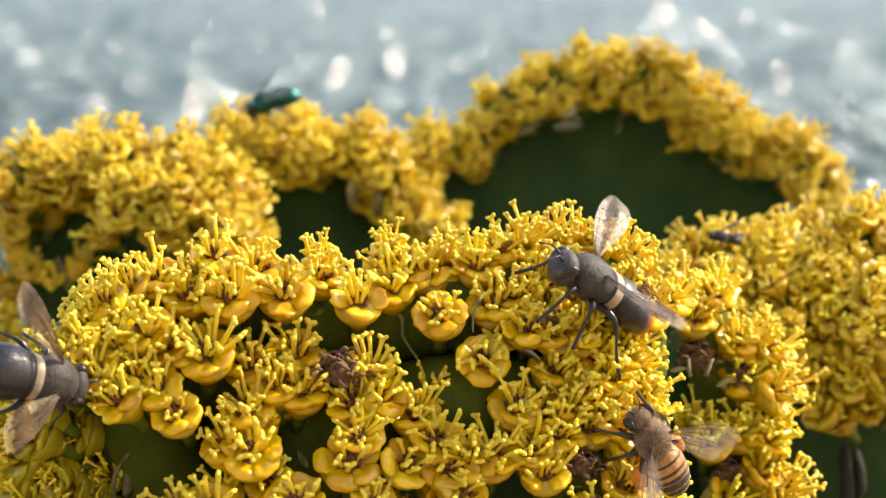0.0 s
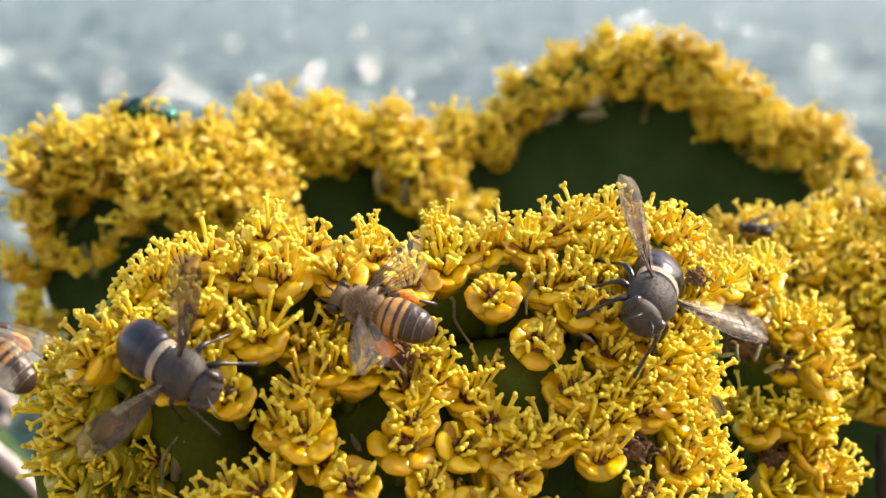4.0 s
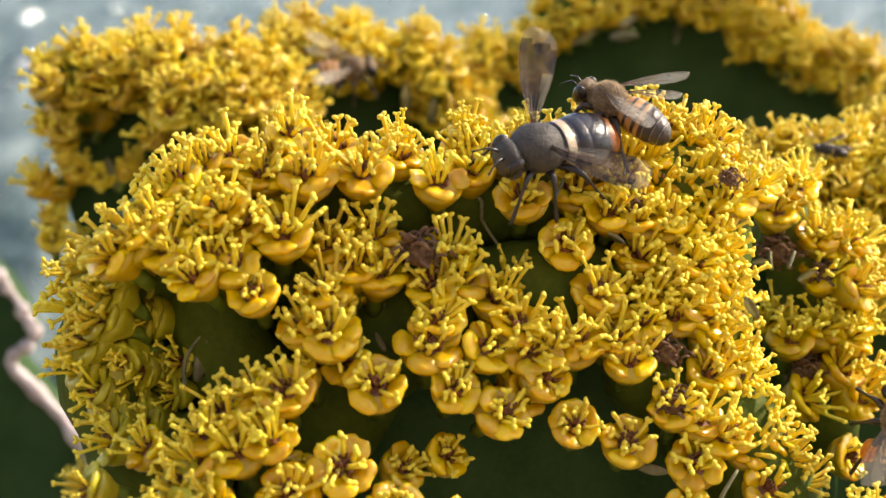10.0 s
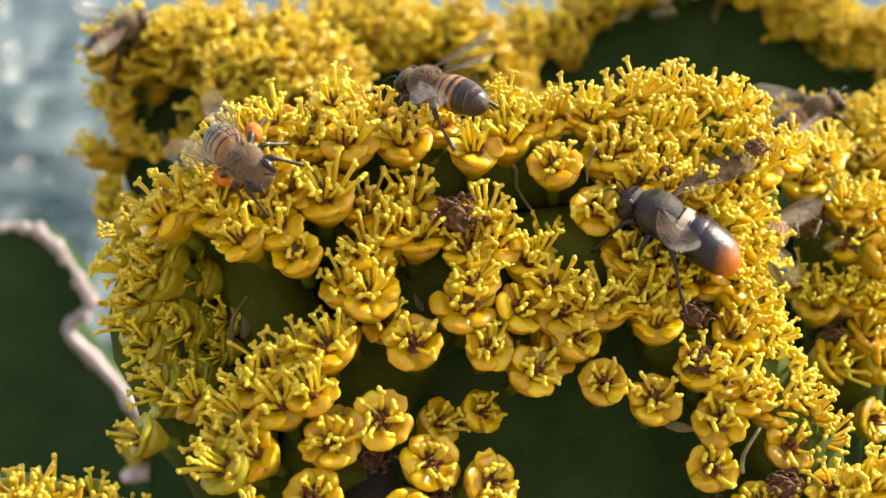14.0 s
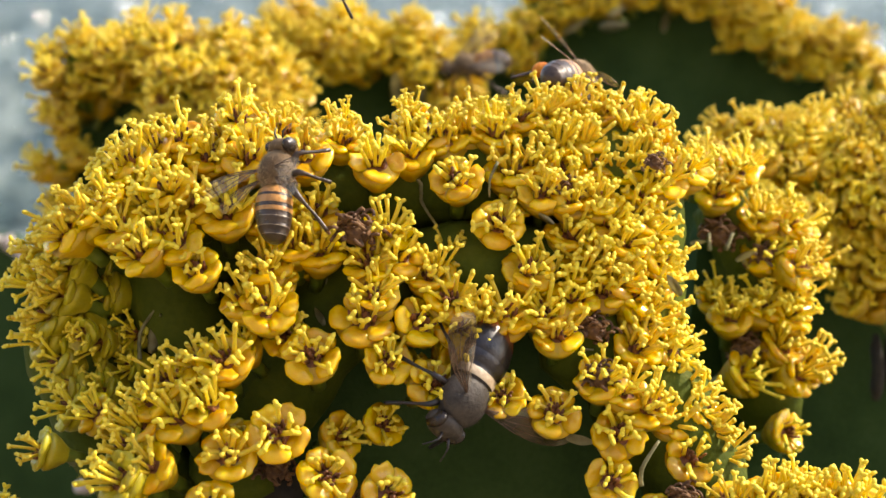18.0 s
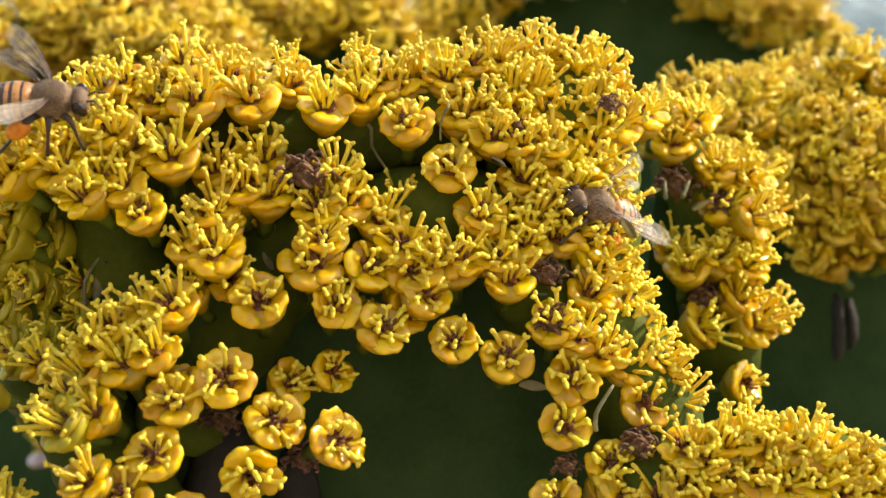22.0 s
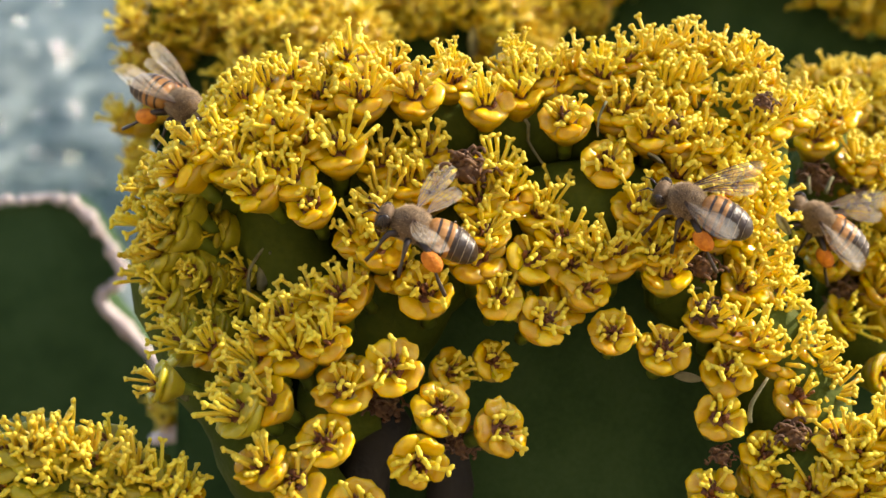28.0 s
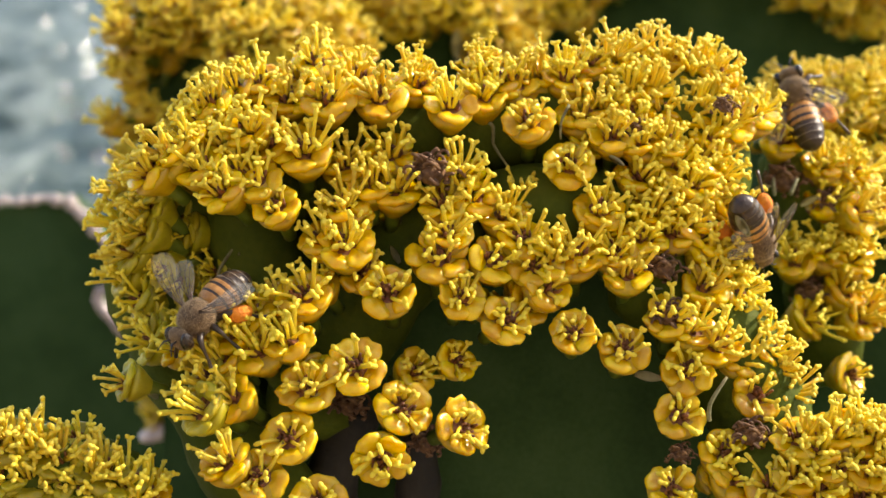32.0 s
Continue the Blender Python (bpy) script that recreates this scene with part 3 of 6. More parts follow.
# summit
rows = [
    (-18.4, 3.4, 11.3, 0, 62, 108), (-14.3, 8.4, 12.3, 15, 78, 96), (-10.1, 4.2, 10.1, 0, 62, 100),
    (-6.2, 8.1, 10.8, 0, 74, 96), (-4.1, 10.6, 12.3, 0, 80, 96), (-0.7, 4.5, 8.3, 0, 50, 98),
    (-22.6, 2.3, 3.5, -10, 74, 96), (-17.1, 3.2, 4.6, 0, 72, 100), (-19.3, 0.5, 1.6, 0, 68, 96),
    (-16.4, 0.6, 0.7, 10, 68, 96), (-8.9, 2.5, 2.4, 20, 68, 96), (-10.9, 0.1, -0.7, 0, 65, 96),
    (-7.5, 1, 0, 10, 65, 96), (-2.2, 10.7, 11.9, 0, 80, 96), (0.6, 12.5, 12.8, 0, 84, 96),
]
sprig(main_crest, rows)
undergrowth(main_crest, rows, 0.5)
# summit
rows = [
    (4, 10.6, 12.8, 0, 74, 96), (4, 3, 3.3, 0, 32, 96), (-21.5, 7.8, 13.3, 0, 78, 96),
]
sprig(main_crest, rows)
undergrowth(main_crest, rows, 0.5)
# upper right crown
rows = [
    (6.9, 13.1, 14.2, 0, 80, 96), (9.7, 13.7, 14.7, 0, 80, 96), (12.6, 15.3, 15, 0, 84, 96),
    (15.4, 15.5, 14.4, 5, 84, 96), (17.9, 15.9, 14.5, 5, 84, 96), (19.8, 14, 12.8, 10, 78, 96),
    (22.8, 14.5, 12.7, 20, 78, 96), (5.6, 8, 8.5, 0, 70, 96), (8.4, 9, 9.7, 0, 70, 96),
    (11.6, 11.3, 11.6, 0, 74, 96), (14.3, 11.6, 11.5, 5, 74, 96), (11.5, 8.9, 8.4, 0, 70, 96),
    (15.8, 10.8, 9, 5, 74, 96), (18.5, 10.5, 8.4, 10, 72, 96), (9.1, 5.3, 6.6, 0, 55, 96),
]
sprig(main_crest, rows)
undergrowth(main_crest, rows, 0.4)
# upper right crown
rows = [
    (12.5, 5.5, 5.8, 0, 60, 96), (15.5, 6.2, 5.3, 0, 62, 96), (20.8, 10.7, 9, 15, 70, 96),
]
sprig(main_crest, rows)
undergrowth(main_crest, rows, 0.4)
# right edge
rows = [
    (23.7, 12.1, 9.2, 15, 74, 96), (21.5, 8.4, 5.9, 15, 66, 96), (23.8, 9.5, 7.4, 20, 66, 96),
    (27.2, 12.2, 8.1, 20, 74, 96), (20.7, 7.2, 3.4, 30, 66, 96), (22.7, 7.6, 1.3, 40, 70, 96),
    (22.8, 7.4, -1.4, 50, 74, 96), (23.6, 7.3, -4.1, 50, 78, 96), (23.2, 5.9, -7.1, 60, 78, 96),
    (22.5, 4.5, -10, 60, 78, 96), (24.1, 2.9, -12.1, 50, 74, 96), (18.9, 4.9, 0.9, 20, 62, 96),
    (18.5, 3.8, -3.5, 20, 66, 96), (20.2, 3.7, -5.5, 30, 68, 96), (21, 3.2, -8.1, 40, 70, 96),
]
sprig(main_crest, rows)
undergrowth(main_crest, rows, 0.5)
# right edge
rows = [
    (12.6, 5.1, 1.7, 10, 66, 96), (15.3, 5, 0.3, 10, 66, 96), (17, 6.4, 3, 15, 66, 96),
]
sprig(main_crest, rows)
undergrowth(main_crest, rows, 0.5)
# middle
rows = [
    (13.8, 3.7, -2.1, 10, 66, 96), (16.6, 4.2, -1.9, 10, 66, 96), (7.5, 1.4, -1.7, 10, 55, 100),
    (10.4, 3.2, -3.1, 0, 68, 96), (12.9, 1.7, -5.1, 10, 64, 96), (16.3, 3, -4.7, 5, 66, 96),
    (9.2, -0.4, -6.4, 0, 60, 96), (10.6, -1.2, -8.7, 0, 54, 100), (4.5, -1.3, -6.7, 0, 55, 102),
    (2.4, -1.8, -7.1, 0, 60, 96), (-0.5, -2.5, -7.6, 10, 42, 96), (1.3, -3.3, -10.1, 40, 50, 96),
    (-4.9, -2.9, -6.9, 40, 45, 96), (-3.7, 0.8, -2.4, 10, 66, 96), (-1.5, -1.4, -4.7, 10, 60, 96),
]
sprig(main_crest, rows)
undergrowth(main_crest, rows, 0.6)
# middle
rows = [
    (-11.4, -3.7, -6.3, 0, 48, 112), (-10.1, -2.4, -3.8, 0, 60, 96), (-22, -4.7, -4.8, 0, 54, 106),
]
sprig(main_crest, rows)
undergrowth(main_crest, rows, 0.6)
# front left
rows = [
    (-24.8, -3.4, -4.3, -20, 66, 96), (-17.1, -6.2, -10, -5, 40, 112), (-8.6, -5.2, -10.8, 20, 40, 88),
    (-3.6, -5.6, -13.5, 45, 36, 96), (4.3, -5, -15, 0, 32, 92), (-26.6, -7.7, -10, -10, 60, 104),
    (-29.9, -6.2, -11, -20, 70, 96), (-33, -7.4, -12.6, -25, 70, 96), (-34.8, -8.4, -14.3, -30, 70, 96),
    (-31.5, -10.1, -15.8, -20, 64, 96), (-28.3, -10, -14.6, -10, 58, 96), (-36, -9.8, -17.1, -40, 70, 96),
    (-37.7, -11.1, -19.4, -60, 70, 96), (-34.3, -13.6, -20.5, -50, 55, 96), (-37.6, -14.6, -21.5, -60, 60, 96),
]
sprig(main_crest, rows)
undergrowth(main_crest, rows, 0.5)
# front left
rows = [
    (-26, -11.9, -19.7, 10, 32, 96), (-20.5, -10.2, -17.7, 20, 32, 106), (-27.8, -14.5, -24.9, -20, 26, 98),
]
sprig(main_crest, rows)
undergrowth(main_crest, rows, 0.5)
# lower left
sprig(main_crest, [
    (-31, -16.6, -28.6, 0, 26, 102), (-15.2, -11.3, -22.2, 35, 32, 106), (-8.4, -11.2, -24.4, 60, 42, 102),
    (-17.7, -14, -27.5, 180, 16, 100), (-14, -4, -20.1, 60, 42, 86), (-9.2, -3, -19, 50, 46, 82),
    (-34.7, -16.5, -26.9, -30, 60, 96), (-46.7, -10.5, -19.6, -75, 78, 80), (-24.4, -16.7, -31.6, 0, 30, 96),
    (-41.5, -6.4, -16.7, -50, 70, 85), (-30, -4.1, -0.5, -20, 50, 90), (-22.5, -1.6, -0.9, -10, 66, 96),
])
# lower right
rows = [
    (10.2, -4.9, -17.1, 10, 32, 96), (17.6, -4.9, -19.6, 5, 32, 102), (15.6, -2.6, -13.7, 0, 55, 96),
    (16.6, -7.1, -24.3, 10, 26, 98), (15.4, -10.6, -31.8, 0, 32, 98), (20.2, 0.8, -10.9, 20, 66, 96),
    (18.3, -2.8, -15.1, 10, 60, 96), (23.8, 1.7, -14.7, 40, 74, 96), (25.9, 1.2, -16.6, 45, 74, 96),
    (21.1, -3.1, -16.8, 20, 56, 96), (27.7, -0.2, -18.3, 50, 70, 96), (25.9, -4.8, -22.4, 20, 46, 98),
    (30.1, -1.9, -23.1, 50, 70, 96), (21.9, -8.1, -28.6, 10, 42, 102), (22.9, -9.1, -31.1, 30, 50, 96),
]
sprig(main_crest, rows)
undergrowth(main_crest, rows, 0.45)
# lower right
rows = [
    (27.3, -7.2, -28.4, 0, 50, 96), (24, -2, -18.9, 30, 66, 96), (28.8, -1, -20.5, 50, 70, 96),
]
sprig(main_crest, rows)
undergrowth(main_crest, rows, 0.45)
# right foot
rows = [
    (29.6, -9.8, -25.9, 0, 63, 96), (31.9, -10.3, -26.7, 0, 61, 96), (34.4, -9.1, -25.5, 0, 67, 96),
    (36.7, -8.8, -25.2, 0, 69, 96), (38.9, -9.6, -26.4, 0, 65, 96), (42.1, -9.2, -26, 5, 67, 96),
    (44.6, -9.3, -26.5, 20, 67, 96), (46.9, -10, -28.4, 5, 65, 96), (49.5, -9.7, -28.1, 0, 67, 96),
    (34.2, -10.9, -28.9, 0, 53, 96), (37.3, -11, -29, 0, 53, 96), (40.4, -11.1, -29.8, 0, 51, 96),
    (43.6, -11.1, -29.5, 0, 53, 96), (46.7, -11.3, -30.6, 0, 53, 96), (49.8, -11.1, -30, 0, 53, 96),
]
sprig(front_crest, rows)
undergrowth(front_crest, rows, 0.4)
# right foot
rows = [
    (29.5, -11.1, -29.8, 0, 51, 96), (26.7, -11.5, -31.5, 0, 51, 96), (32.3, -11.5, -31.6, 0, 51, 96),
]
sprig(front_crest, rows)
undergrowth(front_crest, rows, 0.4)
# right foot lower
sprig(front_crest, [
    (37.3, -11.6, -32.2, 0, 46, 96), (41.7, -11.7, -32.5, 0, 46, 96), (45.4, -11.8, -33.2, 0, 46, 96),
    (49.5, -11.8, -32.9, 0, 46, 96), (52.5, -10.2, -28.9, 0, 65, 96), (55, -10.4, -30.1, 0, 65, 96),
    (52.9, -11.6, -32.3, 0, 51, 96),
])
# behind on the right
rows = [
    (32.4, 22.7, 3.5, 10, 65, 92), (38.2, 23.7, 0.1, 0, 74, 92), (42.6, 20.2, -5.7, 60, 62, 96),
    (34.2, 19.3, -11.7, 0, 64, 98), (38.5, 20.6, -10.9, 20, 70, 96), (42.1, 20.4, -11.9, 30, 70, 96),
    (36.1, 17.7, -19.2, 70, 64, 96), (41, 19.6, -15.9, 30, 70, 96), (43, 18.1, -19.2, 60, 66, 96),
    (41.3, 15.5, -26, 70, 46, 96), (31.1, 24.4, 6.9, 10, 70, 96), (35.3, 25, 6.1, 10, 74, 96),
]
sprig(side_crest, rows)
undergrowth(side_crest, rows, 0.5)
# behind on the right lower
sprig(side_crest, [
    (40.6, 24.6, -1.1, 20, 70, 96), (43, 24.6, -1.1, 30, 70, 96), (45.2, 23.7, -5.3, 40, 70, 96),
    (38.8, 22.8, -4.4, 0, 64, 96), (38.5, 21.8, -10.8, 10, 66, 96), (42.5, 21.9, -10.1, 20, 66, 96),
    (45.1, 20.9, -18.4, 50, 70, 96), (42.8, 20, -19.2, 40, 66, 96),
])
# near left
rows = [
    (-60.4, -15.6, -25.4, 0, 62, 96), (-58.4, -15.5, -25.1, 0, 62, 96), (-56, -15.4, -25.9, 0, 64, 96),
    (-53.6, -15.6, -26.9, 5, 64, 96), (-59.2, -16.5, -28.3, 0, 52, 96), (-56.5, -16.6, -28.9, 0, 52, 96),
    (-53.7, -16.8, -29.4, 0, 50, 96), (-51, -16.8, -29.7, 10, 58, 96), (-48.7, -15.9, -28.2, 10, 64, 96),
    (-46.2, -16.1, -29.2, 15, 64, 96), (-43.9, -16.5, -31, 25, 64, 96), (-48.8, -17.1, -31, 0, 50, 96),
    (-59.8, -17.2, -31.6, 0, 44, 96), (-56.2, -17.3, -32.1, 0, 44, 96), (-52.5, -17.4, -32.4, 0, 44, 96),
]
sprig(near_crest, rows)
undergrowth(near_crest, rows, 0.5)
# near left
rows = [
    (-62.9, -16.1, -26.2, 0, 60, 96), (-63.5, -16.8, -29.8, 0, 48, 96), (-46.4, -17.3, -32.1, 0, 48, 96),
]
sprig(near_crest, rows)
undergrowth(near_crest, rows, 0.5)



# ---- withered heads, dry scales and threads on the crests ----
def scale_mesh(seed, long, wide):
    """A dry curled scale leaf."""
    bm = bmesh.new()
    grid = []
    for i in range(9):
        u = i / 8
        w = wide * math.sin(math.pi * (0.12 + 0.86 * u)) ** 0.8
        grid.append([bm.verts.new(Vector(((j - 2) / 2 * w, (j - 2) ** 2 * 0.06 * wide + 0.15 * long * math.sin(u * 2.5 + seed), u * long)) / 1000) for j in range(5)])
    for p, q in zip(grid, grid[1:]):
        for j in range(4):
            bm.faces.new((p[j], p[j + 1], q[j + 1], q[j]))
    made = bmesh.ops.solidify(bm, geom=bm.faces[:], thickness=0.00015)
    return mesh_of("dry_scale", bm, TISSUE)


SCALES = [scale_mesh(k, 3.0, 0.55) for k in range(3)]


def withered(crest, x, y, z, size):
    part("withered_flower", DEAD, crest, "curled dark brown withered flower", m=Matrix.Translation(HEART + Vector((x, y, z)) / 1000) @ Matrix.Diagonal((size, size, size, 1)))


def dry_scale(crest, x, y, z, turn, size, tip=0):
    part("dry_scale", SCALES[int(abs(x)) % 3], crest, "papery pale dry scale leaf", m=Matrix.Translation(HEART + Vector((x, y, z)) / 1000) @ pose(0, 0, 0, tip, turn, 0) @ Matrix.Diagonal((size, size, size, 1)))


def thread(crest, line, radius):
    bm = bmesh.new()
    pts = smooth_line(placed(line), 0.0008)
    ring_tube(bm, pts, [radius * (1 - 0.5 * k / len(pts)) for k in range(len(pts))], 6)
    part("dry_ridge", mesh_of("dry_ridge", bm, DRIED), crest, "thin pale dry leaf edge")


withered(main_crest, -12.2, -0.3, 3.3, 1.0)
withered(main_crest, 24.7, -8.4, -25.9, 0.8)
withered(main_crest, 15.6, -2.8, -13.3, 0.8)
withered(main_crest, 16.8, -8.0, -28.6, 0.55)
withered(main_crest, 15.1, 0.1, -8.3, 0.8)
withered(main_crest, 12.0, 5.3, 7.1, 0.6)
withered(side_crest, 33.0, 22.6, -1.6, 1.0)
withered(side_crest, 36.6, 19.6, -15.8, 0.8)
withered(main_crest, 22.2, 4.1, 10.3, 0.5)
withered(side_crest, 38.8, 22.0, -4.4, 0.8)
withered(main_crest, -21.9, -1.4, -24.7, 0.9)
withered(main_crest, -12.7, -2.4, -29.2, 0.8)
withered(main_crest, -39.2, -5.4, -25.6, 0.5)
dry_scale(main_crest, 24.8, -0.9, -4.4, -35, 1.0, 10)
dry_scale(main_crest, 11.6, -4.3, -20.4, 95, 1.1, 0)
dry_scale(main_crest, 8.6, 2.8, 4.3, 120, 0.7, 0)
dry_scale(side_crest, 28.3, 16.8, -2.0, 80, 0.7, 0)
dry_scale(main_crest, -44.4, -5.0, -23.7, -20, 1.0, 20)
dry_scale(main_crest, -36.7, 3.1, -12.3, 15, 1.6, 0)
dry_scale(main_crest, -16.0, -1.6, -7.8, -25, 0.8, 0)
dry_scale(rear_right, 25.8, 112.8, 17.9, 85, 1.7, 0)
dry_scale(rear_right, 27.4, 113.2, 19.9, 60, 1.2, 0)
dry_scale(rear_right, 37.3, 112.6, 17.0, 5, 1.2, 0)
dry_scale(rear_mid, -10.3, 96.9, 6.2, 0, 1.8, 0)
dry_scale(rear_mid, -6.3, 96.6, 4.8, 10, 1.5, 0)
# Scale mesh used in place of a pale yellowish bud.
dry_scale(rear_left, -56.2, 83.3, -4.0, -12, 1.8, 0)
dry_scale(rear_right, 19.0, 110.7, 17.1, 60, 1.6, 0)
dry_scale(side_crest, 34.4, 18.2, -4.5, 60, 0.9, 0)
thread(main_crest, [(-16, 4, -1), (-16, 3, -5), (-16, 2, -7)], 0.00018)
thread(main_crest, [(-7, 9, 9), (-5, 8, 7), (-5, 8, 5), (-3, 7, 2)], 0.0003)
thread(main_crest, [(4, 6, 10), (3, 5, 8), (3, 5, 6)], 0.0002)
thread(main_crest, [(13, -0, -10), (14, -0, -11), (15, -0, -11)], 0.0002)
thread(main_crest, [(-38, 3, -13), (-38, 4, -10), (-36, 4, -7)], 0.0003)
thread(main_crest, [(20, -7, -25), (20, -7, -23), (22, -6, -20)], 0.0003)
thread(side_crest, [(31, 18, -3), (31, 19, -2), (31, 19, -1)], 0.0003)
thread(side_crest, [(33, 18, -3), (34, 19, -1), (34, 19, -1)], 0.0003)

strew(rear_left, REAR_L, 0.0056, 92, 0.88, 21)
strew(rear_left, [(-65, 85, 3), (-64, 84, -1), (-59, 84, 1), (-53, 84, -1), (-50, 83, -4)], 0.003, 4, 0.8, 20)
strew(rear_left, [(-63, 86, 6), (-65, 86, -2), (-66, 85, -10), (-63, 85, -17)], 0.0035, 9, 0.85, 37)
strew(rear_left, [(-46, 82, 9), (-40, 82, 9), (-35, 82, 8), (-31, 81, 3)], 0.0055, 36, 0.88, 22)
strew(rear_mid, REAR_M, 0.005, 70, 0.85, 23)
strew(rear_mid, [(-27, 107, 17), (-22, 106, 15), (-17, 106, 14)], 0.0045, 13, 0.85, 24)
strew(rear_right, REAR_R, 0.0054, 150, 0.8, 25)
strew(rear_right, [(52, 117, 19), (59, 116, 15), (65, 115, 12)], 0.0042, 20, 0.8, 26)
strew(rear_side, REAR_S, 0.008, 100, 0.85, 27)
strew(rear_side, [(44, 53, -3), (49, 53, -2), (55, 53, -2), (64, 53, -2), (60, 52, -7), (67, 52, -9)], 0.009, 80, 0.85, 28)
strew(rear_side, [(54, 52, -7), (59, 51, -12), (64, 50, -15), (72, 51, -14)], 0.006, 20, 0.9, 29)


# ---- a bare crest with a pale beaded margin ----
def bare_crest():
    thing = tagged(new("bare_succulent_crest"), "flowerless dark green crested stem with a pale pinkish beaded margin", "succulent")
    fan(thing, [(-139.5, 163, -43.7), (-122.5, 164, -35.7), (-106.5, 165, -32.7), (-96.5, 165, -32.7), (-89.5, 164, -39.7), (-85.5, 162, -47.7), (-89.5, 161, -52.7), (-84.5, 160, -58.7), (-78.5, 158, -65.7), (-73.5, 156, -73.7), (-56.5, 154, -83.7), (-34.5, 152, -95.7), (-32.5, 126, -215.0), (-139.5, 126, -215.0)], 0.012, 31)
    pts = smooth_line(placed([(-139.5, 163, -43.7), (-122.5, 165, -34.7), (-106.5, 165, -31.7), (-96.5, 165, -31.7), (-89.5, 164, -38.7), (-84.5, 162, -47.7), (-89.5, 161, -52.7), (-84.5, 160, -58.7), (-78.5, 158, -64.7), (-72.5, 156, -73.7), (-71.5, 155, -78.7)]), 0.0012)
    bm = bmesh.new()
    fold = next(n for n, p in enumerate(pts) if p.z < 0.6 - 0.0525)
    rad = [(0.0007 if i < fold else 0.0014) * (1 + 0.6 * noise.noise(p * 260)) for i, p in enumerate(pts)]
    ring_tube(bm, pts, rad, 10)
    margin = part("margin", mesh_of("margin", bm, RIM), thing, "pale pinkish beaded margin")
    beads = []
    for seed in range(4):
        bm = bmesh.new()
        ball(bm, (0, 0, 0), (0.00165, 0.0014, 0.0014), 0, None, 12, 9)
        for v in bm.verts:
            v.co += v.co.normalized() * 0.0006 * noise.noise(v.co * 900 + Vector((seed * 7, 0, 0)))
        beads.append(mesh_of("bead", bm, RIM))
    rnd, n = random.Random(5), 0
    while n < fold:
        way = (pts[min(n + 1, len(pts) - 1)] - pts[n]).to_track_quat("X", "Z").to_matrix().to_4x4()
        size = rnd.uniform(0.65, 1.15)
        part("bead", rnd.choice(beads), margin, m=Matrix.Translation(pts[n] + Vector((0, -0.0005, rnd.uniform(-0.0003, 0.0006)))) @ way @ Matrix.Diagonal((size, size, size, 1)))
        n += rnd.choice((2, 2, 3, 3, 4))
    return thing


bare = bare_crest()
strew(bare, [(-63, 93, -57), (-59, 93, -58), (-60, 94, -54)], 0.004, 9, 0.7, 30)
ridge(bare, [(-67, 92, -61), (-62, 92, -60), (-58, 92, -62)], 0.0018, 33, "stub", RIM)


# ---- added mirror facets for sun glints over the waves ----
def glitter():
    m = bpy.data.materials.new("mirror_facet")
    m.use_nodes = True
    p = m.node_tree.nodes["Principled BSDF"]
    p.inputs["Base Color"].default_value = (0.92, 0.95, 0.95, 1)
    p.inputs["Metallic"].default_value, p.inputs["Roughness"].default_value = 1.0, 0.22
    rnd = random.Random(12)
    bm = bmesh.new()
    # Metal facets, sized by distance and tilted to flash the sun at the camera.
    for k in range(460):
        az, el = 0.33 - 0.66 * rnd.random() ** 1.35, rnd.uniform(0.03, 0.26)
        far = 1.75 / math.tan(el)
        place = Vector((math.sin(az) * far, math.cos(az) * far, -1.12))
        back = (Vector((0, -0.18, 0.64)) - place).normalized()
        half = (back + SUN_WAY).normalized()
        slack = 0.02 if k % 5 == 0 else 0.075
        half = (half + Vector((rnd.gauss(0, slack), rnd.gauss(0, slack), rnd.gauss(0, slack)))).normalized()
        r = place.length * (rnd.uniform(0.0009, 0.0015) if k % 5 == 0 else rnd.uniform(0.0005, 0.0011))
        ball(bm, place, (r, r, r * 0.15), 0, half.to_track_quat("Z", "Y"), 8, 5)
    return tagged(new("wave_glitter", mesh_of("wave_glitter", bm, m)), "small mirror facets added over the sea to flash sun glints", "water", kind="stuff")


glitter()


# ---- insects ----
HAIR_TAN = surface("tan_fuzz", [(0.3, (0.27, 0.18, 0.10)), (0.7, (0.50, 0.37, 0.23))], 900, 0.8, 0.3, 3000)
HAIR_DARK = surface("dark_fuzz", [(0.3, (0.035, 0.028, 0.024)), (0.7, (0.10, 0.08, 0.065))], 900, 0.8, 0.3, 3000)
BEE_DARK = surface("bee_dark_brown", [(0.3, (0.018, 0.010, 0.006)), (0.7, (0.06, 0.034, 0.02))], 700, 0.38, 0.3, 2600)
BEE_BACK = surface("bee_brown_thorax", [(0.3, (0.075, 0.042, 0.018)), (0.7, (0.20, 0.118, 0.052))], 700, 0.7, 0.4, 2600)
BEE_AMBER = surface("bee_amber", [(0.3, (0.34, 0.14, 0.03)), (0.7, (0.55, 0.27, 0.08))], 700, 0.4, 0.3, 2600)
BEE_PALE = surface("bee_pale_band", [(0.3, (0.35, 0.26, 0.16)), (0.7, (0.55, 0.45, 0.32))], 900, 0.6, 0.4, 2600)
BLACK = surface("black_chitin", [(0.3, (0.008, 0.006, 0.007)), (0.7, (0.024, 0.018, 0.020))], 600, 0.33, 0.16, 2400)
CHARCOAL = surface("charcoal_thorax", [(0.3, (0.024, 0.018, 0.014)), (0.7, (0.062, 0.047, 0.036))], 600, 0.65, 0.4, 2400)
CREAM = surface("cream_band", [(0.3, (0.28, 0.20, 0.12)), (0.7, (0.48, 0.38, 0.27))], 700, 0.5, 0.3, 2400)
